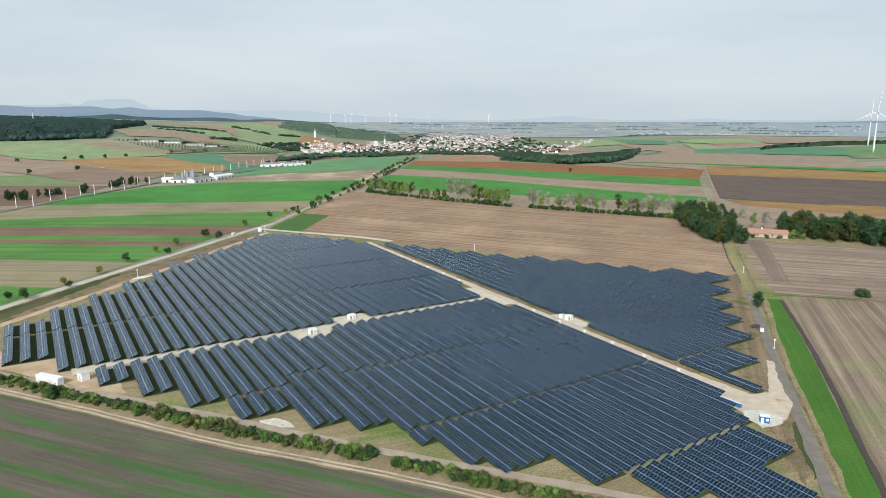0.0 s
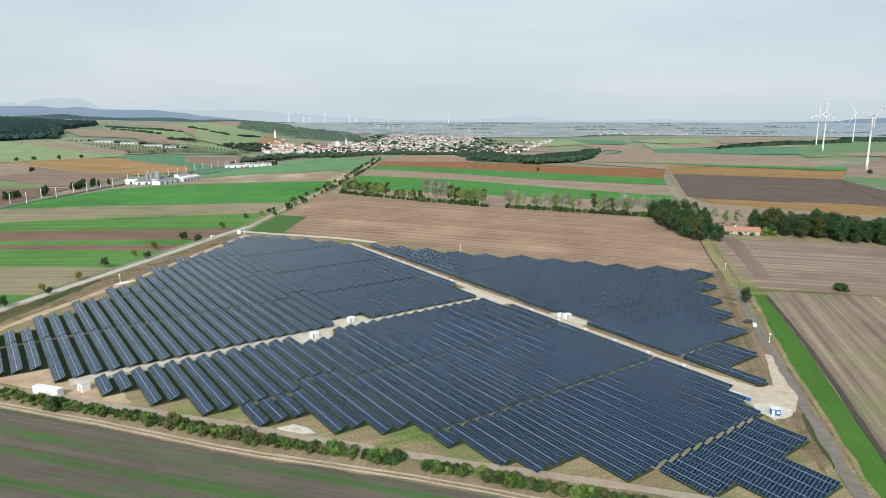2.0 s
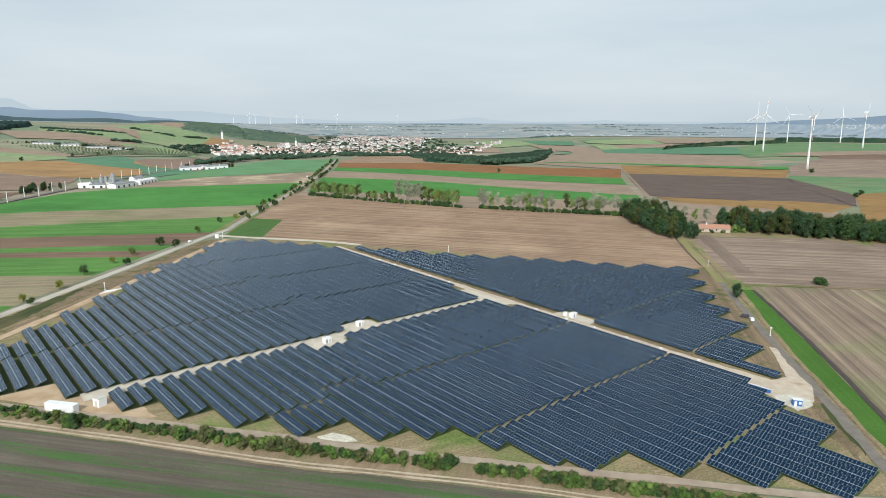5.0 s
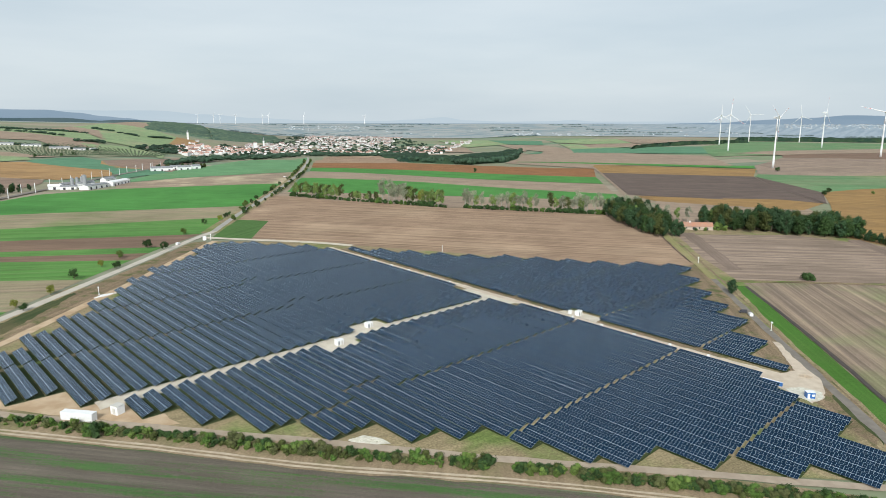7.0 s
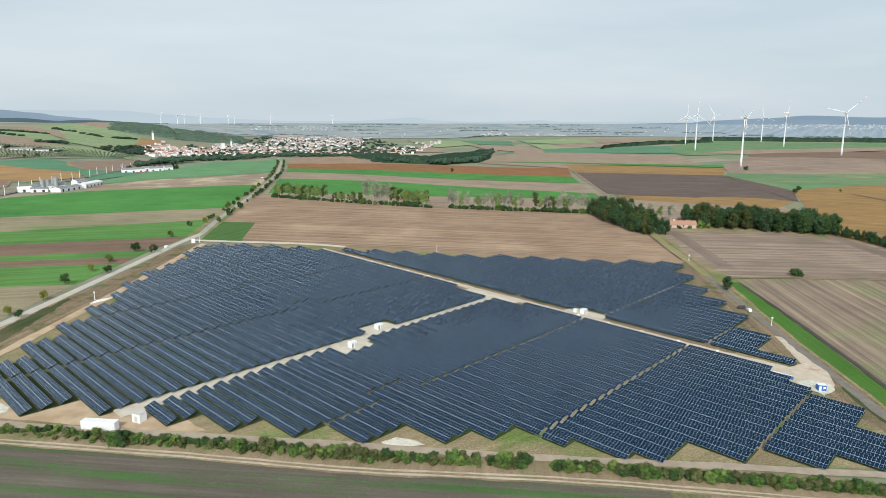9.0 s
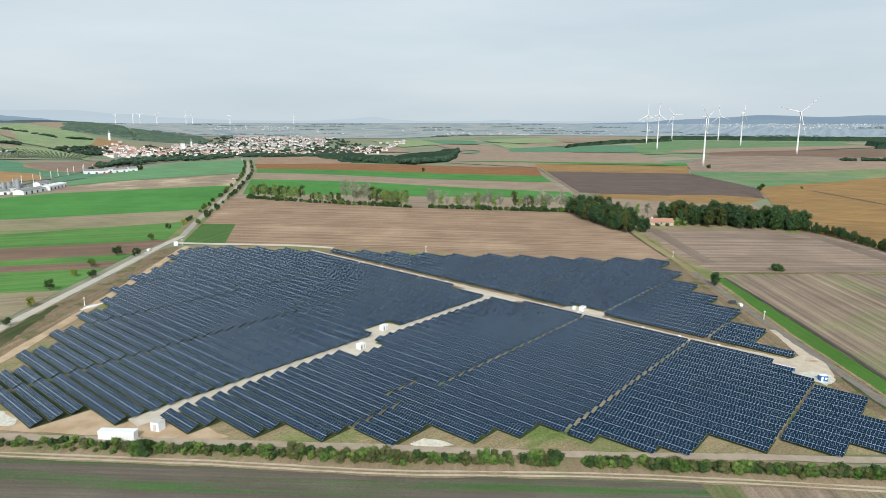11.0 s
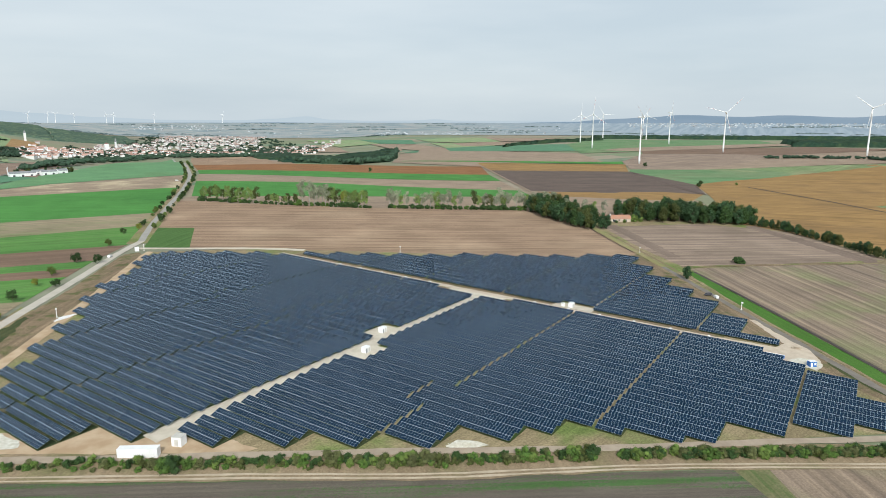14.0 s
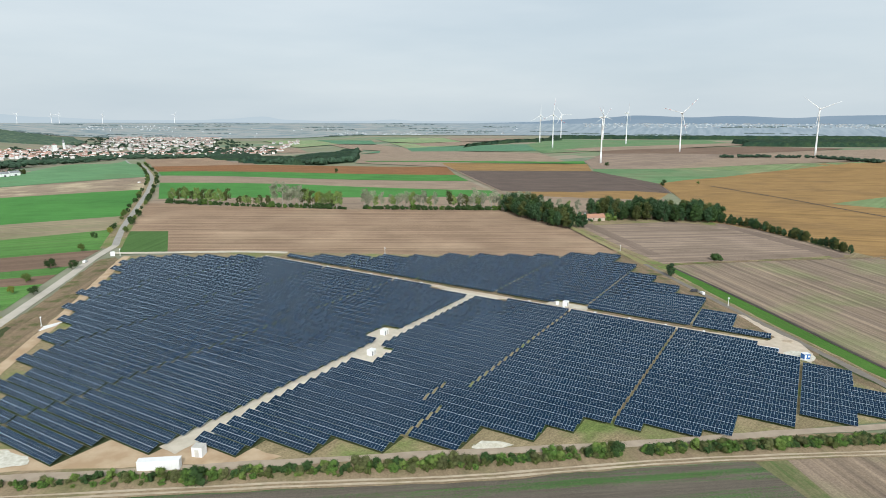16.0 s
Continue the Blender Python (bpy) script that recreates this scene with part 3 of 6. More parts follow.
ribbon("track", [(-236, 150), (-205, 282), (-197, 309), (-189, 337), (-179.5, 369), (-170, 405), (-157, 456), (-145.5, 502), (-141, 516)], 5.0, SAND, "sandy maintenance track along the solar farm", "track", 0.22, 0, 0.4)
ribbon("track", [(-151, 530), (-120, 520), (-70, 505), (-40, 490)], 6, GRAVEL, "pale gravel access from the lane", "track", 0.22)
for off in (-0.95, 0.95):
    ribbon("track", [(-330, 281), (-170, 222), (-118, 203), (-69, 184), (-9, 165), (53, 141), (120, 112)], 0.9, RUT, "pale wheel rut of a double-rutted field track", "track", 0.22, off, 0.2)
ribbon("track", [(-330, 281), (-170, 222), (-118, 203), (-69, 184), (-9, 165), (53, 141), (120, 112)], 4.2, VERGE, "dry earth edge of a field track", "track", 0.14, 0, 0.5)
ribbon("verge", [(-330, 289), (-170, 230), (-118, 210), (-69, 191), (-9, 172), (53, 148), (112, 124)], 12.0, VERGE, "dry grassy bank under the hedge", "verge", 0.10, 0, 0.8)
ribbon("track", [(-240, 262), (-184, 238), (-129, 219), (-94, 207), (-68, 198), (-18, 180), (27, 166), (72, 151), (104, 142)], 3.6, EARTH, "compacted earth track along the fence", "track", 0.20, 0, 0.3)
ribbon("track", [(89, 110), (121, 204), (128.5, 224), (137.5, 251), (150.5, 289), (168, 338), (180, 372)], 4.2, TRACK, "grey gravel track beside the solar farm", "track", 0.24, 0, 0.4, 3.6)
ribbon("track", [(178, 366), (194, 412), (207, 452), (228, 512)], 5.0, LANE_GRASS, "overgrown grassy lane to the farmhouse", "track", 0.3, 0, 0.5, 5.5)
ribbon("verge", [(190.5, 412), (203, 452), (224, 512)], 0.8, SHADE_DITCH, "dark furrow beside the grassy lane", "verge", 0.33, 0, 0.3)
ribbon("verge", [(92, 110), (123.8, 203), (131.3, 226), (140.3, 252), (154, 289), (171.5, 333), (194, 395), (232, 504)], 3.6, GRASS, "dry grassy bank beside the track", "verge", 0.16, 0, 0.6, 8)
ribbon("verge", [(92.2, 110), (124, 203), (131.5, 226), (140.5, 252), (154.2, 289), (171, 333), (192, 392), (222, 480)], 0.9, BROWN_VERGE, "brown ditch line in the grassy bank", "verge", 0.24, 0, 0.4, 1.4)
patch("verge", [(94, 110), (124, 201), (132, 225), (141, 252), (156, 289), (172, 329), (180, 350), (188, 349), (166, 286), (154, 252), (143, 223), (135, 201), (101, 110)], GREEN_V, "vivid green grass strip beside a ditch", "verge", 0.12)
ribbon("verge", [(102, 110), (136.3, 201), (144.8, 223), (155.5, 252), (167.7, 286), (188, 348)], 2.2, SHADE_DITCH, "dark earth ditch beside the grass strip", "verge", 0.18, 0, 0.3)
ribbon("track", [(180, 362), (230, 353), (338, 325), (420, 300)], 4.6, GRASS, "narrow grassy field path", "track", 0.14, 0, 0.4)
for off in (-1.6, 1.6):
    ribbon("track", [(180, 362), (230, 353), (338, 325), (420, 300)], 0.9, BROWN, "dark wheel rut of a field path", "track", 0.2, off, 0.25)
ribbon("track", [(324, 764), (400, 960), (523, 1300), (560, 1420)], 4.5, PINK, "pale dirt road between fields", "track", 0.35, 0, 0.4)
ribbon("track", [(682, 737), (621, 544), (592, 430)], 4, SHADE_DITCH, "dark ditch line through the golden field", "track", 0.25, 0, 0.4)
ribbon("railway", [(-430, 500), (-418, 640), (-416, 694), (-405, 803), (-390, 924), (-367, 1100), (-340, 1260), (-284, 1440), (-200, 1700)], 9, TRACK, "grey ballast bed of a railway line", "railway", 0.5, 0, 0.3)

# ---- solar farm ----
ROW_ANGLE = radians(32.5)
ACROSS = Vector((math.cos(ROW_ANGLE), math.sin(ROW_ANGLE), 0))
ALONG = Vector((math.sin(ROW_ANGLE), -math.cos(ROW_ANGLE), 0))
PITCH, FIRST, TABLE, GAP = 6.10, 13.7, 17.25, 1.05
LOW, HIGH, DEPTH = 0.85, 2.25, 3.75


def place(u, v):
    p = ACROSS * u + ALONG * v
    return p.x, p.y


def solar_glass():
    k = Nodes("solar_glass", 0.16, 0, 0.5)
    c = k.mix(k.noise(0.6, 3), (0.0045, 0.015, 0.034), (0.009, 0.024, 0.052))
    c = k.vary(k.vary(c, 0.3, True), 0.15)
    k.b.inputs["IOR"].default_value = 1.45
    k.b.inputs["Specular Tint"].default_value = (0.48, 0.78, 1.0, 1)
    return k.done(c)


PANEL = solar_glass()
ALU = plain_material("aluminium_frame", (0.30, 0.38, 0.45), (0.245, 0.32, 0.385), 2.0, 0.6, 0.0, 0.3)
RAIL = plain_material("bright_mid_rail", (0.48, 0.55, 0.60), (0.42, 0.48, 0.53), 2.0, 0.5, 0.0, 0.4)
STEEL = plain_material("galvanised_steel", (0.40, 0.41, 0.42), (0.30, 0.31, 0.32), 3.0, 0.5, 0.6, 0.5)
TILT_UP = math.atan2(HIGH - LOW, DEPTH)
MODULE_W, MODULE_H = 1.078, 1.972


def module_geometry(co, faces, mats, x0, s0, m=None):
    """One framed module in the slope's plane, lower corner at x0, s0."""
    x1, s1, f, t = x0 + MODULE_W - 0.02, s0 + MODULE_H, 0.026, 0.04
    base = len(co)
    rail = 0.065 if s0 > 1 else 0.0
    s0 -= rail
    ring = [(x0, s0), (x1, s0), (x1, s1), (x0, s1)]
    inner = [(x0 + f, s0 + f + rail), (x1 - f, s0 + f + rail), (x1 - f, s1 - f), (x0 + f, s1 - f)]
    for pts, h in ((ring, -t), (ring, 0.0), (inner, 0.0)):
        for x, s in pts:
            q = Vector((x, s * math.cos(TILT_UP) - h * math.sin(TILT_UP), LOW + s * math.sin(TILT_UP) + h * math.cos(TILT_UP)))
            co.append(m @ q if m is not None else q)
    for i in range(4):
        j = (i + 1) % 4
        faces += [(base + i, base + j, base + 4 + j, base + 4 + i), (base + 4 + i, base + 4 + j, base + 8 + j, base + 8 + i)]
        mats += [1, 2 if rail and i == 0 else 1]
    faces.append((base + 3, base + 2, base + 1, base))
    mats.append(1)
    low_l, low_r, top_r, top_l = co[base + 8:base + 12]
    for f0 in (0.494, 0.506):
        co.append(low_l.lerp(top_l, f0))
        co.append(low_r.lerp(top_r, f0))
    faces += [(base + 8, base + 9, base + 13, base + 12), (base + 12, base + 13, base + 15, base + 14), (base + 14, base + 15, base + 10, base + 11)]
    mats += [0, 1, 0]


def mesh_from(name, co, faces, mats, materials):
    me = bpy.data.meshes.new(name)
    me.from_pydata([tuple(c) for c in co], [], faces)
    for m in materials:
        me.materials.append(m)
    me.polygons.foreach_set("material_index", mats)
    return me


def module_mesh(name, columns, rows):
    co, faces, mats = [], [], []
    for r in rows:
        for c in columns:
            module_geometry(co, faces, mats, c * MODULE_W, r * (MODULE_H + 0.065))
    return mesh_from(name, co, faces, mats, (PANEL, ALU, RAIL))


ONE_MODULE = [module_mesh("module", [0], [r]) for r in (0, 1)]


def row_mesh(columns, r):
    """A row of modules clamped edge to edge: one sheet with a raised frame grid and sunken glass."""
    co, faces, mats = [], [], []
    f, t, length = 0.03, 0.04, columns * MODULE_W - 0.02
    xs = sorted([c * MODULE_W + f for c in range(columns)] + [(c + 1) * MODULE_W - 0.02 - f for c in range(columns)] + [0.0, length])
    s0 = r * (MODULE_H + 0.065)
    rail = 0.065 * r
    half = s0 + MODULE_H / 2
    rows = (s0 - rail, s0 + f, half - 0.012, half + 0.012, s0 + MODULE_H - f, s0 + MODULE_H)
    s0 -= rail
    wide = MODULE_H + rail
    for s in rows:
        for x in xs:
            co.append((x, s * math.cos(TILT_UP), LOW + s * math.sin(TILT_UP)))
    n = len(xs)
    for j in range(5):
        for i in range(n - 1):
            faces.append((j * n + i, j * n + i + 1, (j + 1) * n + i + 1, (j + 1) * n + i))
            mats.append(2 if r and j == 0 else 0 if j in (1, 3) and i % 2 == 1 else 1)
    a = len(co)
    for x, s in ((0, s0), (length, s0), (length, s0 + wide), (0, s0 + wide)):
        co.append((x, s * math.cos(TILT_UP) + t * math.sin(TILT_UP), LOW + s * math.sin(TILT_UP) - t * math.cos(TILT_UP)))
    faces += [(a + 3, a + 2, a + 1, a), (a, a + 1, n - 1, 0), (a + 2, a + 3, 5 * n, 6 * n - 1), (a + 1, a + 2, 6 * n - 1, n - 1), (a + 3, a, 0, 5 * n)]
    mats += [1] * 5
    return mesh_from("panel_slab", co, faces, mats, (PANEL, ALU, RAIL))


ROW_MESH = {(n, r): row_mesh(n, r) for n in (16, 8) for r in (0, 1)}


def bar_mesh(name, x0, y0, z0, x1, y1, z1):
    bm = bmesh.new()
    box(bm, x0, y0, z0, x1, y1, z1)
    return finish(name, bm, STEEL)


def slope_z(y):
    return LOW + y * math.tan(TILT_UP)


PURLIN = {(n, k): bar_mesh("purlin", 0.1, y - 0.03, slope_z(y) - 0.16, n * MODULE_W - 0.1, y + 0.03, slope_z(y) - 0.06) for n in (16, 8) for k, y in enumerate((0.75, 3.0))}


def support_mesh():
    """Front post, rear post and the sloping rafter that joins them."""
    bm = bmesh.new()
    for y in (0.75, 3.0):
        box(bm, -0.05, y - 0.05, -0.4, 0.05, y + 0.05, slope_z(y) - 0.2)
    tube(bm, (0, 0.2, slope_z(0.2) - 0.2), (0, 3.6, slope_z(3.6) - 0.2), 0.07, 0.07, 4)
    return finish("support", bm, STEEL)


SUPPORT = support_mesh()


def table_pose(u, v):
    x, y = place(u, v)
    ex = ALONG * TABLE
    x2, y2 = x + ex.x, y + ex.y
    ax = Vector((ex.x, ex.y, land(x2, y2) - land(x, y))).normalized()
    az = (Vector((0, 0, 1)) - ax * ax.z).normalized()
    ay = az.cross(ax)
    m = Matrix((ax, ay, az)).transposed().to_4x4()
    m.translation = (x, y, land(x, y) + 0.1)
    return m


def fill(first, last, origin, shift=0.0):
    """Full and half tables between two ends of a row, in groups of three."""
    out, group = [], 3 * TABLE + GAP
    k = math.floor((first - origin) / group) - 1
    while origin + k * group < last + group:
        for j in range(3):
            a = origin + shift + k * group + j * TABLE
            b = a + TABLE
            if a >= first - 1.2 and b <= last + 1.2:
                out.append((a, 16))
            elif a >= first - 1.2 and a + TABLE / 2 <= last + 1.2:
                out.append((a, 8))
            elif a + TABLE / 2 >= first - 1.2 and b <= last + 1.2:
                out.append((a + TABLE / 2, 8))
        k += 1
    return out


def stairs(n, steps):
    for upto, v in steps:
        if n <= upto:
            return v
    return steps[-1][1]


def solar_layout():
    """All tables as (across, along, columns): the block by the fence, the block by the lane, the block behind the gravel road."""
    tables = []
    for n in range(0, 32):
        end = stairs(n, ((1, -254.9), (3, -237.7), (5, -220.6), (8, -202), (10, -184.9), (12, -167.7), (13, -157.7), (14, -140.6), (17, -132.1), (19, -115), (21, -96.4), (25, -79.3), (28, -96.4), (29, -115), (30, -123.6), (31, -132.1)))
        spans = [(-272, end)]
        if n in (13, 14, 15):
            spans = [(-263.5, end)]
        if n == 31:
            spans = [(-260.5, end)]
        for a, b in spans:
            tables += [(FIRST + PITCH * n, v, c) for v, c in fill(a, b, -272, -8.55 if n in (10, 11, 12) else 0.0)]
    for n in range(-5, 32):
        start = stairs(n, ((-3, -346.9), (0, -364), (3, -381), (6, -399.6), (8, -416.7), (11, -433.8), (14, -452.4), (16, -461), (18, -469.5), (20, -486.6), (24, -503.7), (26, -486.6), (28, -469.5), (30, -452.4), (31, -435.4)))
        end = -294.4 if n < -2 else -285.6 if n in (17, 18, 19) else -277.2
        if n == 31:
            end = -297
        tables += [(FIRST + PITCH * n, v, c) for v, c in fill(start, end, -328.5, -8.55 if n in (17, 18) else 0.0)]
    for k in range(23):
        start = stairs(k, ((0, -425.3), (2, -408.2), (4, -391.1), (6, -374), (8, -355.4), (11, -338.3), (13, -321.2), (15, -302.6), (17, -285.5), (20, -268.4), (22, -249.8)))
        end = stairs(k, ((0, -127.1), (4, -144.2), (8, -162.8), (11, -179.9), (14, -197), (18, -214.1), (22, -232.7)))
        for v, c in fill(start, end, -162.8 + GAP):
            if k == 0 and -236 < v + 4 < -214:
                continue
            tables.append((218.5 + 6.187 * k, v, c))
    return tables


def solar_table(u, v, columns, split):
    m = table_pose(u, v)
    x = new("solar_table")
    x.empty_display_size = 0.5
    x.matrix_basis = m
    tagged(x, "long tilted table of dark blue solar modules on steel posts", "solar panel", "solar tables of the farm")
    for r in (0, 1):
        if split:
            for c in range(columns):
                part_of("module", ONE_MODULE[r], x, Matrix.Translation((c * MODULE_W, 0, 0)))
        else:
            part_of("panel_slab", ROW_MESH[columns, r], x)
        part_of("purlin", PURLIN[columns, r], x)
    for i in range(3 if columns == 16 else 2):
        dx = (i + 0.5) * columns * MODULE_W / (3 if columns == 16 else 2)
        part_of("support", SUPPORT, x, Matrix.Translation((dx, 0, 0)))


def build_solar():
    tables = sorted(solar_layout(), key=lambda t: place(t[0], t[1] + t[2] / 2)[1])
    for i, (u, v, c) in enumerate(tables[:290]):
        solar_table(u, v, c, i < 62)
    co, faces, mats = [], [], []
    bars, sides = [], []
    for u, v, c in tables[290:]:
        m = table_pose(u, v)
        for r in (0, 1):
            for k in range(c):
                module_geometry(co, faces, mats, k * MODULE_W, r * (MODULE_H + 0.065), m)
        for k in range(4):
            for y in (0.75, 3.0):
                x0 = (k + 0.5) * c * MODULE_W / 4
                at = len(bars)
                bars += [m @ Vector((x0 + dx, y + dy, z)) for z in (-0.4, slope_z(y) - 0.1) for dx, dy in ((-0.05, -0.05), (0.05, -0.05), (0.05, 0.05), (-0.05, 0.05))]
                sides += [(at + j, at + (j + 1) % 4, at + 4 + (j + 1) % 4, at + 4 + j) for j in range(4)]
    field = new("solar_tables", mesh_from("solar_tables", co, faces, mats, (PANEL, ALU, RAIL)))
    tagged(field, "hundreds of tilted dark blue solar tables in rows", "solar panels", "", "stuff")
    part_of("posts", mesh_from("posts", bars, sides, [0] * len(sides), (STEEL,)), field)
    return len(tables)


build_solar()


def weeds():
    """Rank weeds on the ground under and behind every table, with shade painted in."""
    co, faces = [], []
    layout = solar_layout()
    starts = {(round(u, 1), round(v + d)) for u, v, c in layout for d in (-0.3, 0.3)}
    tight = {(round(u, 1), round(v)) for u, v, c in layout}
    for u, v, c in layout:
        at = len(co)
        # sheet ends short at group gaps, leaving the ground there pale
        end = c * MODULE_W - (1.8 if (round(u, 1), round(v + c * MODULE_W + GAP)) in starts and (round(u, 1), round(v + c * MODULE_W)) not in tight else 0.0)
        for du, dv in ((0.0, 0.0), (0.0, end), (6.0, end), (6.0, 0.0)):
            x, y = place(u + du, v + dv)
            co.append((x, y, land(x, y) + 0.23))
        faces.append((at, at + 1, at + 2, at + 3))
    me = mesh_from("weeds", co, faces, [0] * len(faces), (SHADED_WEEDS,))
    tagged(new("weeds", me), "weeds under the solar tables, with shade painted into their colour", "weeds", "", "stuff")


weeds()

# gravel inside the farm
for ua, ub in ((206.8, 209.2), (214.4, 218.5)):
    patch("verge", [place(ua, -430), place(ub, -430), place(ub, -150), place(ua, -150)], BROWN_VERGE, "brown weedy edge of the gravel road", "verge", 0.12, ragged=0.5)
patch("track", [place(209.6, -440), place(214.4, -440), place(214.4, -152), (113.6, 224.5), (121, 226), (129, 243), (135.8, 258), (138, 257), (131, 237), (127.3, 226.5), (125.5, 217.5), (121.8, 211.2), (118, 206.5), (112.5, 200.5), (105.4, 197.8), (104.2, 206.4), (102.7, 211.9), (99.5, 221.7), place(209.5, -142)], YARD, "pale sandy gravel road and yard inside the solar farm", "track", 0.25, ragged=0.7)
patch("track", [place(6, -278.5), place(212, -278.5), place(212, -270.8), place(6, -270.8)], GRAVEL, "pale gravel aisle between solar tables", "track", 0.22, ragged=0.7)
patch("track", [place(203, -297), place(210, -297), place(210, -261), place(203, -261)], GRAVEL, "pale gravel junction of two aisles", "track", 0.27, ragged=0.7)
patch("track", [place(116, -286), place(134, -286), place(134, -275), place(116, -275)], GRAVEL, "pale gravel pad of a transformer cabin", "track", 0.27, ragged=0.7)
patch("track", [place(93, -275), place(110, -275), place(110, -263.5), place(93, -263.5)], GRAVEL, "pale gravel pad of a transformer cabin", "track", 0.27, ragged=0.7)
patch("track", [place(214.6, -236), place(222.2, -236), place(222.2, -214), place(214.6, -214)], GRAVEL, "pale gravel pad of a transformer cabin", "track", 0.27, ragged=0.7)
patch("track", [(-260, 268), (-205, 262), (-174, 252), (-163, 254), (-156, 258), (-135, 255), (-139, 243), (-133, 236), (-120, 226), (-113, 217), (-128, 216), (-184, 236)], SAND, "bare sandy ground beside the fence track", "track", 0.085, ragged=1.2)
patch("track", [(-197, 259), (-183, 254), (-178, 248), (-177, 243), (-186, 244), (-198, 249)], CHALK, "patch of white chalky sand beside the fence", "track", 0.24, ragged=1.2)

# ---- plants ----
LEAF = leaf_material("dark_leaves", (0.030, 0.064, 0.019), (0.048, 0.086, 0.025))
LEAF_W = leaf_material("wood_leaves", (0.030, 0.068, 0.030), (0.050, 0.092, 0.038))
LEAF_L = leaf_material("light_leaves", (0.09, 0.15, 0.033), (0.125, 0.165, 0.04))
LEAF_Y = leaf_material("yellowing_leaves", (0.18, 0.215, 0.035), (0.22, 0.225, 0.045))
LEAF_G = leaf_material("greyish_leaves", (0.24, 0.26, 0.17), (0.30, 0.31, 0.22))
LEAF_S = leaf_material("spring_leaves", (0.15, 0.23, 0.06), (0.20, 0.27, 0.08))
LEAF_H = leaf_material("hedge_leaves", (0.06, 0.125, 0.025), (0.095, 0.15, 0.032))
LEAF_O = leaf_material("olive_leaves", (0.062, 0.082, 0.024), (0.09, 0.10, 0.03))
LEAF_D = leaf_material("dry_scrub_leaves", (0.08, 0.095, 0.036), (0.11, 0.115, 0.045))
BARK = plain_material("bark", (0.13, 0.10, 0.075), (0.09, 0.07, 0.05), 3.0, 0.95, bump=0.03)
BARK_P = plain_material("pale_bark", (0.46, 0.43, 0.38), (0.34, 0.31, 0.27), 3.0, 0.95, bump=0.03)


def crown(rng, height, radius, low, clumps, leaves, size, core=0.62, flat=1.0):
    """Clumps of leaves round a few uneven cores."""
    bm = bmesh.new()
    for i in range(clumps):
        f = (i + 0.5) / clumps
        a, z = rng.uniform(0, 6.283), low + (height - low) * (0.12 + 0.8 * f) + rng.uniform(-0.05, 0.05) * height
        wide = radius * math.sin(math.pi * (0.2 + 0.68 * f)) * rng.uniform(0.45, 0.8)
        c = Vector((math.cos(a) * wide, math.sin(a) * wide, z))
        r = radius * rng.uniform(0.34, 0.56)
        res = bmesh.ops.create_icosphere(bm, subdivisions=1, radius=r * core, matrix=Matrix.Translation(c))
        for v in res["verts"]:
            d = v.co - c
            v.co = c + d * rng.uniform(0.7, 1.25)
            v.co.z = c.z + (v.co.z - c.z) * 0.85
        for _ in range(leaves // clumps):
            d = Vector((rng.gauss(0, 1), rng.gauss(0, 1), rng.gauss(0, 0.85))).normalized() * r * rng.uniform(0.55, 1.12)
            p, n = c + d, (d.normalized() + Vector((rng.uniform(-1, 1), rng.uniform(-1, 1), rng.uniform(-0.3, 1.0)))).normalized()
            t = n.orthogonal().normalized()
            t = (Matrix.Rotation(rng.uniform(0, 6.28), 3, n) @ t) * size * rng.uniform(0.6, 1.3)
            s = n.cross(t) * rng.uniform(0.5, 0.9)
            bm.faces.new([bm.verts.new(p + q) for q in (-t, -s * 0.8, t, s)])
    return bm


def trunk(rng, height, low, r, limbs=5):
    bm = bmesh.new()
    lean = Vector((rng.uniform(-0.04, 0.04), rng.uniform(-0.04, 0.04), 1))
    mid = lean * (low + 0.25 * (height - low))
    tube(bm, (0, 0, -0.3), mid, r, r * 0.6, 7, False)
    tube(bm, mid, lean * height * 0.82, r * 0.6, r * 0.12, 6, False)
    for i in range(limbs):
        a = i * 2.4 + rng.uniform(-0.4, 0.4)
        p = lean * (low + (height - low) * rng.uniform(0.1, 0.5))
        reach = (height - low) * rng.uniform(0.2, 0.34)
        tube(bm, p, p + Vector((math.cos(a) * reach, math.sin(a) * reach, reach * rng.uniform(0.7, 1.2))), r * 0.35, r * 0.08, 5, False)
    return bm


def make_tree(name, label, seed, height, radius, low, leaf, bark=None, clumps=11, leaves=520, size=0.42, group="", core=0.62):
    rng = random.Random(seed)
    x = new(name)
    tagged(x, label, "tree" if "tree" in name else "bush", group)
    part("trunk", trunk(rng, height, low, height * 0.022 + 0.03, 5 if low > 0.5 else 3), bark or BARK, x)
    part("crown", crown(rng, height, radius, low, clumps, leaves, size, core), leaf, x)
    return x


def plant(proto, x, y, scale, turn, used):
    m = pose(x, y, land(x, y) + 0.05, 0, 0, turn)
    if proto.name not in used:
        used.add(proto.name)
        ob = proto
        ob.matrix_basis = m
    else:
        ob = copy_thing(proto, m)
    ob.scale = (scale * (0.92 + 0.16 * ((turn * 7) % 1)), scale, scale * (0.9 + 0.2 * ((turn * 3) % 1)))
    return ob


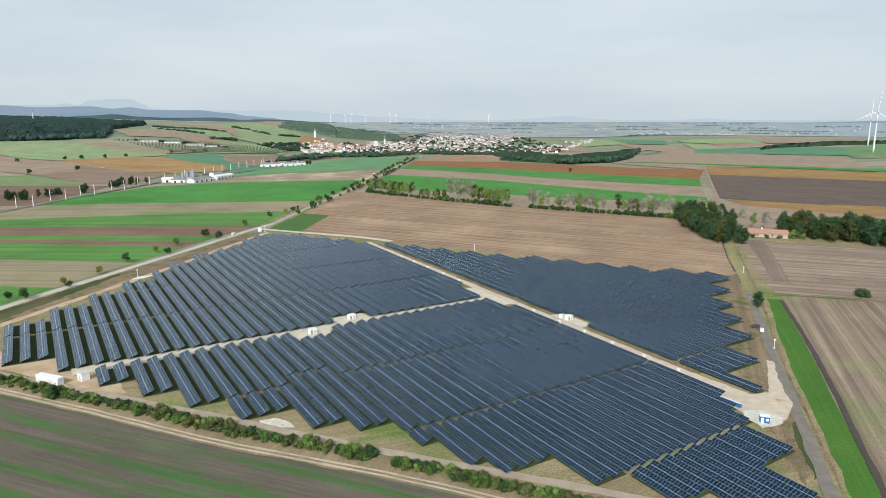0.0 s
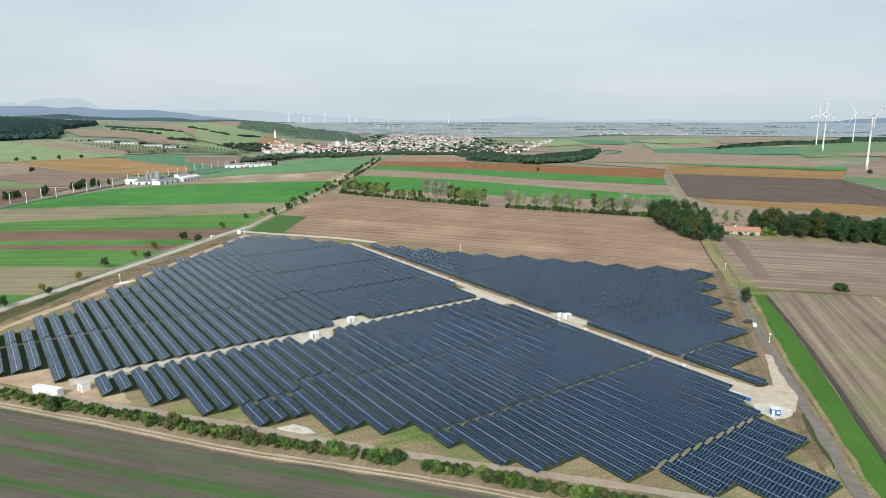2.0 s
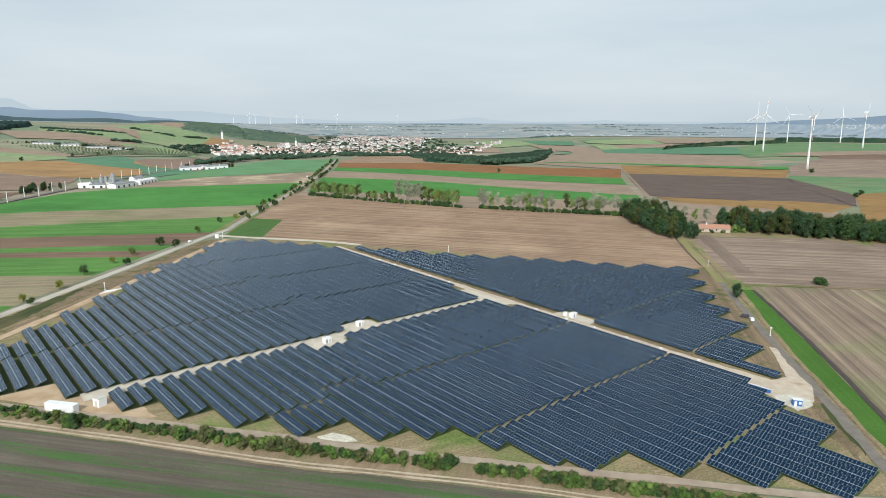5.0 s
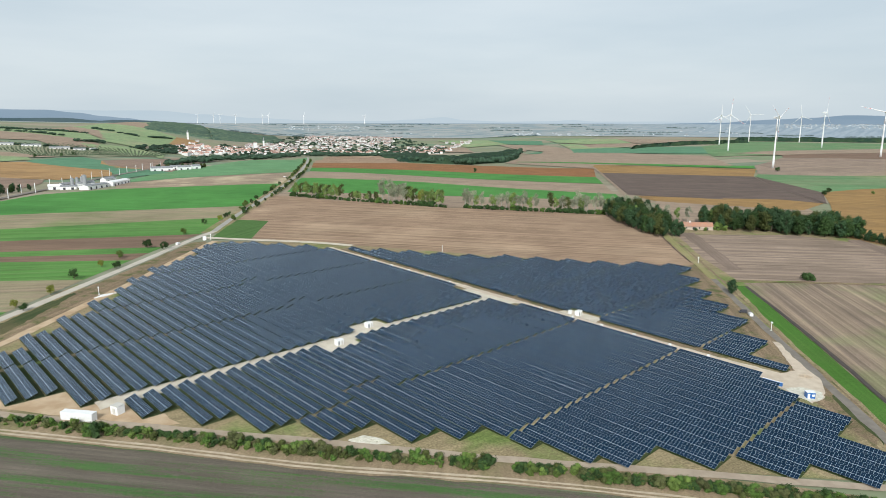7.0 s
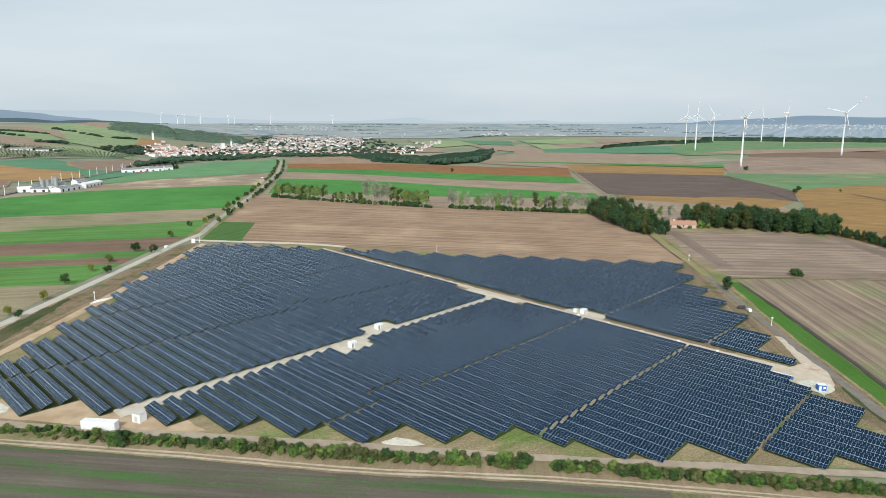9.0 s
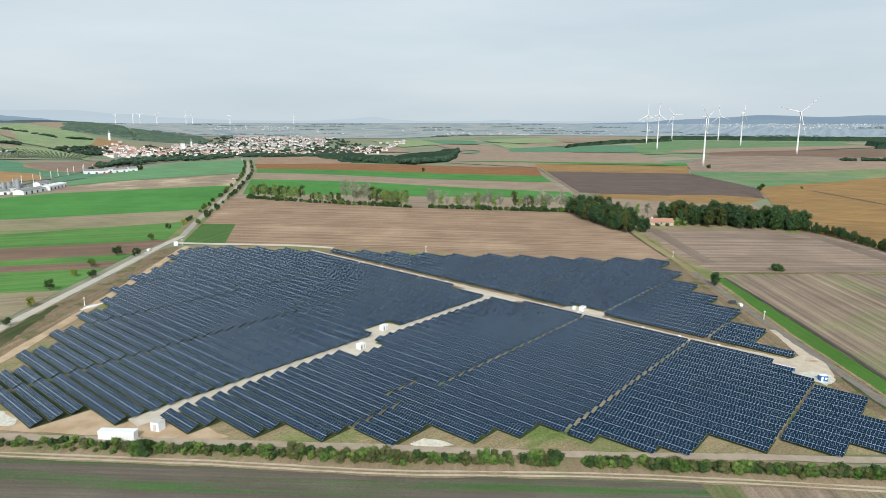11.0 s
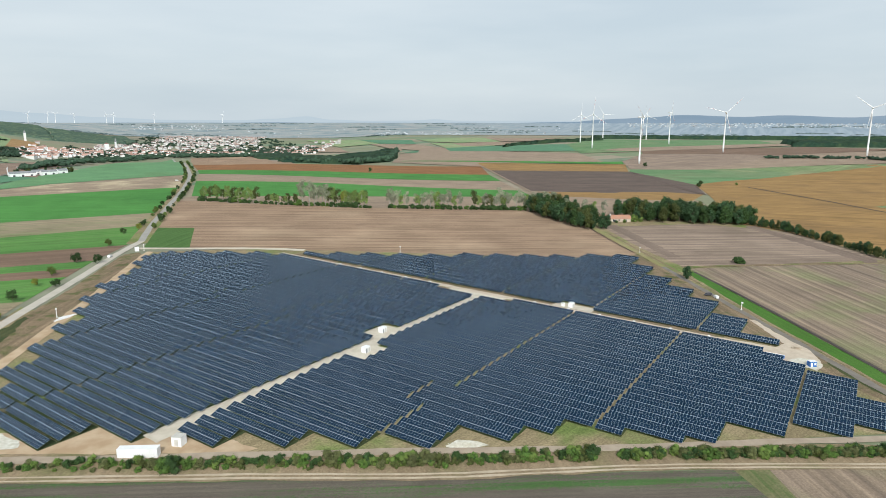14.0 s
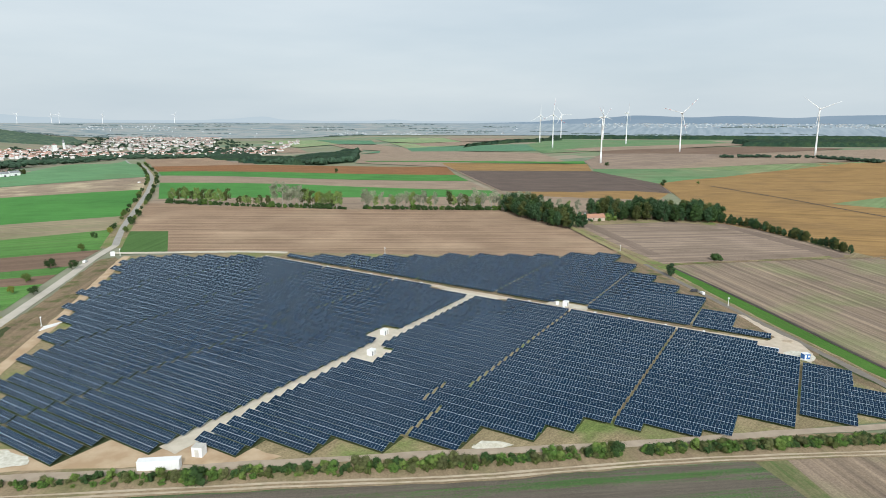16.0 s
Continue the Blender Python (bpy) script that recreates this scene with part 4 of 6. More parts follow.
def plant_mass(name, label, category, spots):
    """Plants that grow into one another, as one mesh: prototype, x, y, scale, turn."""
    co, faces, mats, materials = [], [], [], []
    for proto, x, y, s, turn in spots:
        m = pose(x, y, land(x, y) + 0.05, 0, 0, turn) @ Matrix.Scale(s, 4)
        for child in proto.children:
            me, at = child.data, len(co)
            if me.materials[0] not in materials:
                materials.append(me.materials[0])
            slot = materials.index(me.materials[0])
            co += [m @ v.co for v in me.vertices]
            for f in me.polygons:
                faces.append(tuple(at + i for i in f.vertices))
                mats.append(slot)
    return tagged(new(name, mesh_from(name, co, faces, mats, materials)), label, category, "", "stuff")


USED = set()
LANE_TREE = [make_tree("tree", "small round-crowned tree beside the country lane", s, 7.0, 3.4, 1.8, lf, None, 10, 460, 0.45, "trees along the lane") for s, lf in ((1, LEAF), (2, LEAF), (3, LEAF_L), (4, LEAF_Y))]
WOOD_TREE = [make_tree("tree", "broad dark green tree of the farm wood", s, 17.0, 5.0, 1.5, lf, None, 26, 2300, 0.44, "trees of the farm wood", 0.55) for s, lf in ((11, LEAF_W), (12, LEAF_W), (13, LEAF), (14, LEAF_O))]
ROW_TREE = [make_tree("tree", "tall thin-leaved tree in the field hedgerow", s, 19.5, 4.3, low, lf, BARK_P, 15, n, 0.5, "trees of the hedgerow", 0.3) for s, lf, n, low in ((21, LEAF_G, 800, 6.5), (22, LEAF_S, 1150, 5.0), (23, LEAF_G, 600, 8.0), (24, LEAF_O, 1100, 4.0), (25, LEAF_Y, 1000, 5.0))]
BUSH = [make_tree("bush", "dense green bush in the roadside hedge", s, 3.4, 2.5, 0.05, lf, None, 13, 1150, 0.17, "bushes of the hedge", 0.78) for s, lf in ((31, LEAF), (32, LEAF_L), (33, LEAF_H), (34, LEAF_O), (35, LEAF_D))]

rng = random.Random(7)
for x, y, s, k in ((-218, 327, 1.15, 0), (-226, 326, 0.8, 0), (-209, 351, 0.8, 0), (-215, 357, 0.8, 3), (-207, 380, 0.9, 3), (-205, 411, 1.1, 0), (-199, 441, 0.8, 3), (-189, 436, 0.95, 0), (-194, 463, 1.0, 2), (-184, 495, 1.25, 0), (-172, 489, 1.1, 1), (-168, 543, 0.9, 2), (-160, 593, 0.9, 1)):
    plant(LANE_TREE[k], x, y, 0.78 * s, rng.uniform(0, 360), USED)
lane_line = along([(-155, 556), (-145, 645), (-128, 758), (-108, 900), (-92, 1060), (-86, 1230), (-80, 1500)], 15.0)
for i, p in enumerate(lane_line):
    for side in (0.5, 12.5):
        if rng.random() < 0.66 and not (side > 0 and i < 4):
            plant(LANE_TREE[rng.choice((0, 0, 1, 1, 2, 2, 3 if i < 9 else 0))], p.x + side + rng.uniform(-1, 1), p.y + rng.uniform(-5, 5), rng.uniform(0.5, 0.98), rng.uniform(0, 360), USED)
# hedgerow across the fields
hedge_line = along([(-90, 783), (-40, 752), (0, 727), (69, 690)], 3.8)
for i, p in enumerate(hedge_line):
    f = i / len(hedge_line)
    kinds, often, size = ((1, 3, 1, 3), 0.9, 0.85) if f < 0.34 else ((3, 3, 1), 0.62, 0.62) if f < 0.58 else ((0, 2, 0), 0.85, 1.12) if f < 0.74 else ((1, 1, 4, 3), 0.95, 0.98)
    if rng.random() < often:
        plant(ROW_TREE[rng.choice(kinds)], p.x + rng.uniform(-2, 2), p.y + rng.uniform(-3, 3), size * rng.uniform(0.85, 1.15), rng.uniform(0, 360), USED)
for i, p in enumerate(along([(92, 684), (160, 658), (226, 632), (262, 622)], 3.7)):
    if rng.random() < 0.9 and i not in (21, 22, 23):
        plant(ROW_TREE[rng.choice((0, 2, 2, 0, 2, 1, 3))], p.x + rng.uniform(-2, 2), p.y + rng.uniform(-3, 3), rng.uniform(0.8, 1.1), rng.uniform(0, 360), USED)
under = []
for p in along([(-90, 780), (0, 724), (72, 686)], 5.0) + along([(92, 681), (226, 628)], 5.0):
    under.append((BUSH[rng.choice((0, 0, 0, 2))], p.x + rng.uniform(-1, 1), p.y + rng.uniform(-2, 2), rng.uniform(0.8, 1.9), rng.uniform(0, 360)))
plant_mass("undergrowth", "dark undergrowth below the hedgerow trees", "bushes", under)
# farm wood
wood, inner = [], []
for line, wide in (([(238, 622), (226, 560), (226, 505)], 11), ([(246, 606), (262, 596)], 8), ([(296, 540), (340, 520), (384, 492)], 20), ([(310, 570), (360, 540), (400, 505)], 12)):
    for p in along(line, 7.5):
        for _ in range(7):
            q = (p.x + rng.uniform(-wide, wide), p.y + rng.uniform(-wide, wide) * 0.6)
            if all(math.hypot(q[0] - a, q[1] - b) > 4.2 for a, b in wood) and not (242 < q[0] < 296 and q[1] < 552):
                wood.append(q)
                pick = (WOOD_TREE[rng.randrange(4)], q[0], q[1], rng.uniform(0.7, 1.15), rng.uniform(0, 360))
                if len(wood) <= 110:
                    plant(*pick, USED)
                else:
                    inner.append(pick)
for p in along([(390, 485), (394, 445), (380, 390), (362, 335)], 2.3):
    plant(WOOD_TREE[rng.choice((0, 1, 3, 3, 2))], p.x + rng.uniform(-2, 2), p.y + rng.uniform(-3, 3), rng.uniform(0.3, 0.58), rng.uniform(0, 360), USED)
for x, y, s, k in ((246, 596, 0.8, 1), (255, 592, 0.9, 0), (263, 590, 0.75, 3), (272, 584, 0.9, 2), (281, 580, 0.8, 1), (289, 574, 0.85, 0), (297, 566, 0.7, 3), (305, 560, 0.8, 1)):
    plant(ROW_TREE[k], x, y, s, x * 37 % 360, USED)
for x, y, s in ((250, 541, 1.5), (255, 536, 1.2), (258, 530, 0.9), (268, 528, 0.8), (277, 526, 0.9), (289, 528, 1.6), (293, 532, 1.9), (297, 526, 1.3)):
    plant(BUSH[round(x) % 4], x, y, s, x * 53 % 360, USED)
plant_mass("woodland", "dark green crowns of the farm wood grown together", "woodland", inner)
plant(WOOD_TREE[0], 168, 334, 0.58, 40, USED)
plant(BUSH[0], 238.5, 358, 1.6, 90, USED)
plant(BUSH[0], 240.5, 357, 1.35, 20, USED)
plant(LANE_TREE[0], 845, 1150, 1.6, 90, USED)
plant(LANE_TREE[1], 640, 790, 1.2, 10, USED)
plant(LANE_TREE[0], 612, 765, 1.2, 70, USED)
plant(LANE_TREE[2], 690, 765, 0.8, 70, USED)
plant(LANE_TREE[1], 232, 1188, 1.3, 70, USED)
# hedge along the field track
low_scrub = []
for p in along([(-240, 254), (-170, 228), (-118, 209), (-69, 191), (-22, 176)], 2.3):
    for k in range(3):
        sparse = p.x < -142
        if sparse and rng.random() < 0.12:
            continue
        pick = (BUSH[rng.choice((0, 0, 1, 2, 3, 4) if k else (1, 2, 3, 3, 4))], p.x + rng.uniform(-1.5, 1.5), p.y + rng.uniform(-1.0, 1.0) - 1.4 + 1.6 * k, (0.5 if k == 0 else 0.72) * rng.uniform(0.6, 1.3) * (0.72 if sparse else 0.82 if p.x < -100 else 1.05), rng.uniform(0, 360))
        if k == 1:
            plant(*pick, USED)
        else:
            low_scrub.append(pick)
plant_mass("scrub", "low green scrub filling the hedge along the track", "bushes", low_scrub)
for p in along([(-13, 173), (-2, 169)], 1.9) + along([(2, 167), (50, 149), (105, 127)], 1.3):
    plant(BUSH[rng.choice((0, 1, 2, 3, 3, 4))], p.x + rng.uniform(-0.8, 0.8), p.y + rng.uniform(-1.3, 1.3), rng.uniform(0.5, 0.95), rng.uniform(0, 360), USED)
low_right = []
for p in along([(-13, 173.6), (-2, 169.6)], 1.5) + along([(3, 167.6), (50, 149.6), (105, 127.6)], 1.4):
    for k in (-0.9, 0.9):
        low_right.append((BUSH[rng.choice((0, 0, 2, 3, 4))], p.x + rng.uniform(-0.9, 0.9), p.y + k + rng.uniform(-0.6, 0.6), rng.uniform(0.4, 0.72), rng.uniform(0, 360)))
plant_mass("scrub", "dense low scrub between the hedge bushes", "bushes", low_right)
plant(BUSH[0], -137, 214, 1.35, 30, USED)
plant(BUSH[2], -138.5, 214.5, 1.15, 130, USED)


def blob_template():
    bm = bmesh.new()
    bmesh.ops.create_icosphere(bm, subdivisions=1, radius=1)
    co, faces = [v.co.copy() for v in bm.verts], [tuple(v.index for v in f.verts) for f in bm.faces]
    bm.free()
    return co, faces


BLOB_CO, BLOB_FACES = blob_template()


def far_wood(name, label, spots, leaf, height, radius, seed):
    """Distant woodland: many uneven crowns in one mesh."""
    g = random.Random(seed)
    co, faces = [], []
    for x, y in spots:
        h, r = height * g.uniform(0.75, 1.2), radius * g.uniform(0.75, 1.25)
        z = land(x, y)
        for _ in range(4):
            c = Vector((x + g.uniform(-0.6, 0.6) * r, y + g.uniform(-0.6, 0.6) * r, z + h * g.uniform(0.4, 0.74)))
            wide, at = r * g.uniform(0.5, 0.75), len(co)
            for v in BLOB_CO:
                k = g.uniform(0.65, 1.25)
                co.append((c.x + v.x * wide * k, c.y + v.y * wide * k, c.z + v.z * h * 0.34 * k))
            faces += [tuple(at + i for i in f) for f in BLOB_FACES]
    return tagged(new(name, mesh_from(name, co, faces, [0] * len(faces), (leaf,))), label, "woodland", "", "stuff")


def scatter(quad, n, seed):
    g = random.Random(seed)
    a, b, c, d = (Vector(q) for q in quad)
    out = []
    for _ in range(n):
        s, t = g.random(), g.random()
        p = (a * (1 - s) + b * s) * (1 - t) + (d * (1 - s) + c * s) * t
        out.append((p.x, p.y))
    return out


def orchard_rows():
    """Fruit trees in straight rows across the sloping meadow."""
    a, b, c, d = (Vector(q) for q in ((-915, 1815), (-450, 1955), (-440, 1720), (-640, 1560)))
    out = []
    for i in range(46):
        for j in range(15):
            s, t = (i + 0.5) / 46, (j + 0.5) / 15
            p = (a * (1 - s) + b * s) * (1 - t) + (d * (1 - s) + c * s) * t
            if not (-850 < p.x < -590 and 1750 < p.y < 1810):
                out.append((p.x, p.y))
    return out


FAR_LEAF = leaf_material("distant_dark_foliage", (0.028, 0.058, 0.036), (0.045, 0.08, 0.046))
ORCHARD_LEAF = leaf_material("pale_fruit_trees", (0.10, 0.135, 0.08), (0.13, 0.16, 0.10))
# blue of the air's haze is mixed into these leaf colours
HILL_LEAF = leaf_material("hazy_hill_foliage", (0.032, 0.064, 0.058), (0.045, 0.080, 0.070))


def canopy_material(name, a, b, c):
    """Closed leaf canopy: crowns, stands and gaps at three scales."""
    k = Nodes(name, 0.9, 0, 0.1)
    col = k.mix(k.ramp(k.noise(0.010, 4), (0.36, (0, 0, 0)), (0.64, (1, 1, 1))), a, b)
    col = k.mix(k.ramp(k.noise(0.05, 4), (0.48, (0, 0, 0)), (0.66, (1, 1, 1))), col, c)
    fine = k.noise(0.16, 5, None, 0, 0.7)
    col = k.mix(1.0, col, k.ramp(fine, (0.3, (0.6, 0.6, 0.6)), (0.7, (1.4, 1.4, 1.4))), "MULTIPLY")
    k.bump(fine, 1.0, 3.0)
    return k.done(col)


FAR_CANOPY = canopy_material("distant_canopy", (0.022, 0.050, 0.034), (0.034, 0.064, 0.036), (0.048, 0.078, 0.038))
# canopy colours lightened to stand in for the haze before the town's hill
HAZY_TOWN_CANOPY = canopy_material("town_hill_canopy", (0.070, 0.115, 0.088), (0.095, 0.145, 0.10), (0.15, 0.20, 0.12))
# same haze blue put into the canopy of the distant hill
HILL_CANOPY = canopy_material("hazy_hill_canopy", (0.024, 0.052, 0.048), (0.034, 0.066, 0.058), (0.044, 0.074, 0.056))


def canopy(name, label, quad, leaf, height, cell, seed):
    """Closed woodland: an uneven roof of rounded crowns that comes down to the ground along its edges."""
    g = random.Random(seed)
    a, b, c, d = (Vector(q) for q in quad)
    nu = max(3, int(max((b - a).length, (c - d).length) / cell))
    nv = max(3, int(max((d - a).length, (c - b).length) / cell))
    co, faces = [], []
    for j in range(nv + 1):
        for i in range(nu + 1):
            s, t = i / nu, j / nv
            p = (a * (1 - s) + b * s) * (1 - t) + (d * (1 - s) + c * s) * t
            wob = noise.noise_vector(Vector((p.x, p.y, seed)) * 0.012) * 26
            x, y = p.x + wob.x + g.uniform(-0.3, 0.3) * cell, p.y + wob.y + g.uniform(-0.3, 0.3) * cell
            edge = i in (0, nu) or j in (0, nv)
            stand = noise.noise(Vector((x, y, seed)) * 0.02) * 0.22 + noise.noise(Vector((x, y, seed)) * 0.07) * 0.22
            h = -1.0 if edge else height * (0.88 + stand + g.uniform(-0.1, 0.1))
            co.append((x, y, land(x, y) + h))
    for j in range(nv):
        for i in range(nu):
            k = j * (nu + 1) + i
            faces += [(k, k + 1, k + nu + 2), (k, k + nu + 2, k + nu + 1)]
    me = mesh_from(name, co, faces, [0] * len(faces), (leaf,))
    me.polygons.foreach_set("use_smooth", [True] * len(me.polygons))
    return tagged(new(name, me), label, "woodland", "", "stuff")


canopy("woodland", "dark green wood below the town", [(143, 1563), (280, 1432), (425, 2200), (285, 2350)], FAR_CANOPY, 12, 9, 1)
canopy("woodland", "dark green wood reaching to a point", [(282, 1434), (402, 1572), (690, 2290), (430, 2200)], FAR_CANOPY, 13, 9, 2)
far_wood("woodland", "uneven edge of the dark wood below the town", scatter([(143, 1563), (280, 1432), (284, 1440), (147, 1575)], 34, 21) + scatter([(280, 1432), (402, 1572), (398, 1580), (276, 1440)], 34, 22) + scatter([(402, 1572), (690, 2290), (680, 2295), (396, 1575)], 50, 23), FAR_LEAF, 14, 8, 3)
far_wood("woodland", "dark belt of trees along the town's stream", scatter([(-350, 1290), (-275, 1440), (-240, 1900), (-300, 1700)], 60, 4) + scatter([(-290, 1900), (-110, 2300), (-100, 2460), (-310, 2150)], 110, 5) + scatter([(-90, 2300), (230, 2400), (300, 2480), (-60, 2480)], 110, 6), FAR_LEAF, 11, 11, 7)
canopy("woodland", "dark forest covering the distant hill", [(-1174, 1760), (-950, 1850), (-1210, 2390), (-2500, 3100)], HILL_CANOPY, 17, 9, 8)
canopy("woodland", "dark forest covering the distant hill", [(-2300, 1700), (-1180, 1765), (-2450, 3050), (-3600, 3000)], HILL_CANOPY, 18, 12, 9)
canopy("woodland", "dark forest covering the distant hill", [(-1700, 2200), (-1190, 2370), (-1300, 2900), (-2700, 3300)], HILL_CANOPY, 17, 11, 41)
canopy("woodland", "wooded hill behind the town", [(-740, 2950), (-470, 3010), (-560, 3420), (-800, 3380)], HAZY_TOWN_CANOPY, 9, 9, 19)
canopy("woodland", "wooded slope above the town roofs", [(-470, 3010), (-190, 3190), (-230, 3500), (-550, 3400)], HAZY_TOWN_CANOPY, 8, 9, 20)
canopy("woodland", "bushy hollow between the wood and the town", [(180, 2250), (330, 2150), (420, 2800), (250, 2900)], FAR_CANOPY, 8, 9, 50)
far_wood("woodland", "hedges and copses on the far hillside", scatter([(-900, 2800), (-650, 2480), (-640, 2500), (-890, 2820)], 26, 45) + scatter([(-640, 2570), (-600, 2680), (-590, 2680), (-625, 2570)], 26, 46) + scatter([(-700, 1990), (-640, 2040), (-645, 2060), (-705, 2010)], 24, 47) + scatter([(-580, 2010), (-460, 1960), (-440, 2150), (-500, 2420)], 110, 48), FAR_LEAF, 9, 9, 49)
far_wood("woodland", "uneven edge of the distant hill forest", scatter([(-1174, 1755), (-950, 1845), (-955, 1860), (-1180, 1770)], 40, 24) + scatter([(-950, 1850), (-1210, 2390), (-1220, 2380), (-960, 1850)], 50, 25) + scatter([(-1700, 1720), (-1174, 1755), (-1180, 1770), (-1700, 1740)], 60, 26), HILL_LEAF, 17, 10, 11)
canopy("woodland", "dark forest belt on the ridge behind the turbines", [(1800, 2600), (3100, 1750), (3200, 1900), (1900, 2750)], FAR_CANOPY, 17, 12, 12)
canopy("woodland", "dark forest behind the pale field on the ridge", [(1810, 1540), (2250, 1200), (2700, 1500), (2100, 1820)], FAR_CANOPY, 17, 12, 13)
canopy("woodland", "dark wood on the slope below the turbines", [(1000, 2050), (1640, 2330), (1720, 2440), (1200, 2170)], FAR_CANOPY, 13, 10, 14)
far_wood("woodland", "dark hedge on the ridge near the turbines", scatter([(1150, 1098), (1290, 962), (1296, 968), (1156, 1104)], 50, 16) + scatter([(1290, 955), (1235, 790), (1250, 785), (1305, 955)], 60, 17), FAR_LEAF, 8, 6, 18)
far_wood("woodland", "scattered trees in the town and its gardens", scatter([(-390, 2150), (450, 2550), (560, 2960), (-420, 2800)], 520, 27) + scatter([(-300, 2900), (500, 2900), (450, 3700), (-150, 3600)], 360, 28), FAR_LEAF, 9, 8, 29)
plant_mass("woodland", "trees lining the railway", "woodland", [(WOOD_TREE[k % 4], x, y, 0.42 + 0.05 * (k % 6), k * 47 % 360) for k, (x, y) in enumerate(scatter([(-470, 690), (-425, 760), (-430, 780), (-480, 710)], 16, 30) + scatter([(-425, 830), (-405, 900), (-415, 905), (-440, 840)], 14, 31) + scatter([(-560, 610), (-450, 700), (-455, 720), (-570, 640)], 22, 32))])
plant_mass("woodland", "dark trees behind the white barns", "woodland", [(WOOD_TREE[k % 4], x, y, 0.38 + 0.05 * (k % 5), k * 47 % 360) for k, (x, y) in enumerate(scatter([(-335, 1215), (-250, 1255), (-255, 1275), (-340, 1240)], 34, 34))])
far_wood("woodland", "low round fruit trees in orchard rows", orchard_rows(), ORCHARD_LEAF, 4.0, 2.4, 36)
far_wood("woodland", "dark trees round the hillside stables", scatter([(-850, 1800), (-590, 1770), (-590, 1800), (-850, 1825)], 44, 42), FAR_LEAF, 7, 6, 43)
far_wood("woodland", "hedges between the hillside fields", scatter([(-1060, 2440), (-800, 2160), (-790, 2170), (-1050, 2455)], 34, 37) + scatter([(-1175, 2660), (-800, 2405), (-795, 2420), (-1170, 2680)], 70, 38), FAR_LEAF, 8, 8, 40)
for x, y in ((-782, 1351), (-759, 1374), (-723, 1400), (-692, 1428), (-640, 1541), (-601, 1579), (-587, 1616), (-848, 1300), (-637, 1134), (-671, 1054)):
    plant(LANE_TREE[round(x) % 2], x, y, 1.35, x * 31 % 360, USED)

# ---- wind turbines ----
WHITE = plain_material("white_coating", (0.80, 0.80, 0.79), (0.72, 0.72, 0.71), 0.2, 0.45)
RED = plain_material("red_marking", (0.55, 0.12, 0.09), (0.47, 0.10, 0.08), 0.5, 0.5)


def blade(bm, length):
    """A tapered twisted blade along +z."""
    last = None
    for i in range(15):
        f = i / 14
        chord = (1.8 if i == 0 else 2.3 - 1.8 * f) if f < 0.98 else 0.3
        thick, twist = 1.6 * (1 - f) ** 1.5 + 0.12, radians(18 * (1 - f))
        ring = []
        for a in range(8):
            p = Vector((math.cos(a * math.pi / 4) * chord / 2 + chord * 0.15 * (f > 0.05), math.sin(a * math.pi / 4) * thick / 2, 1.2 + f * length))
            ring.append(bm.verts.new(Matrix.Rotation(twist, 3, "Z") @ p))
        if last:
            for a in range(8):
                face = bm.faces.new((last[a], last[(a + 1) % 8], ring[(a + 1) % 8], ring[a]))
                face.material_index = 1 if i in (9, 12) else 0
        last = ring
    bm.faces.new(last)


def wind_turbine(x, y, hub, length, heading, turn, striped):
    w = new("wind_turbine")
    w.matrix_basis = pose(x, y, land(x, y), 0, 0, heading)
    tagged(w, "tall white three-bladed wind turbine" + (" with red blade bands" if striped else "") + " on a field", "wind turbine", "wind turbines of the ridge")
    bm = bmesh.new()
    for k in range(4):
        tube(bm, (0, 0, hub * k / 4), (0, 0, hub * (k + 1) / 4), 2.3 - 0.3 * k, 2.3 - 0.3 * (k + 1), 20, k in (0, 3))
    part("tower", bm, WHITE, w, smooth=True)
    bm = bmesh.new()
    tube(bm, (0, 0, -1), (0, 0, 0.5), 7, 6.5, 20)
    part("foundation", bm, GRAVEL, w)
    bm = bmesh.new()
    box(bm, -1.9, -3.5, hub - 0.4, 1.9, 8.0, hub + 3.4, 0.6)
    part("nacelle", bm, WHITE, w)
    h = part("hub", hub_mesh(), WHITE, w, smooth=True)
    h.matrix_basis = pose(0, -4.6, hub + 1.5)
    for k in range(3):
        bm = bmesh.new()
        blade(bm, length)
        b = part("blade", bm, (WHITE, RED if striped else WHITE), h)
        b.matrix_basis = pose(0, 0, 0, 0, turn + 120 * k, 0)


def hub_mesh():
    bm = bmesh.new()
    bmesh.ops.create_uvsphere(bm, u_segments=14, v_segments=10, radius=1.9, matrix=Matrix.Diagonal((1, 1.35, 1, 1)))
    return bm


for x, y, hub, length, heading, turn, striped in ((1384, 2137, 105, 44, -20, 0, False), (1140, 1735, 105, 50, -40, 5, True), (1791, 2526, 112, 50, -30, 88, False), (895, 1228, 105, 46, 28, 62, True), (1922, 2383, 105, 46, -25, 110, False), (1560, 1850, 112, 52, 30, 10, True), (1265, 1330, 104, 55, -35, 45, True), (1407, 1035, 112, 47, -57, 68, False)):
    wind_turbine(x, y, hub, length, heading, turn, striped)

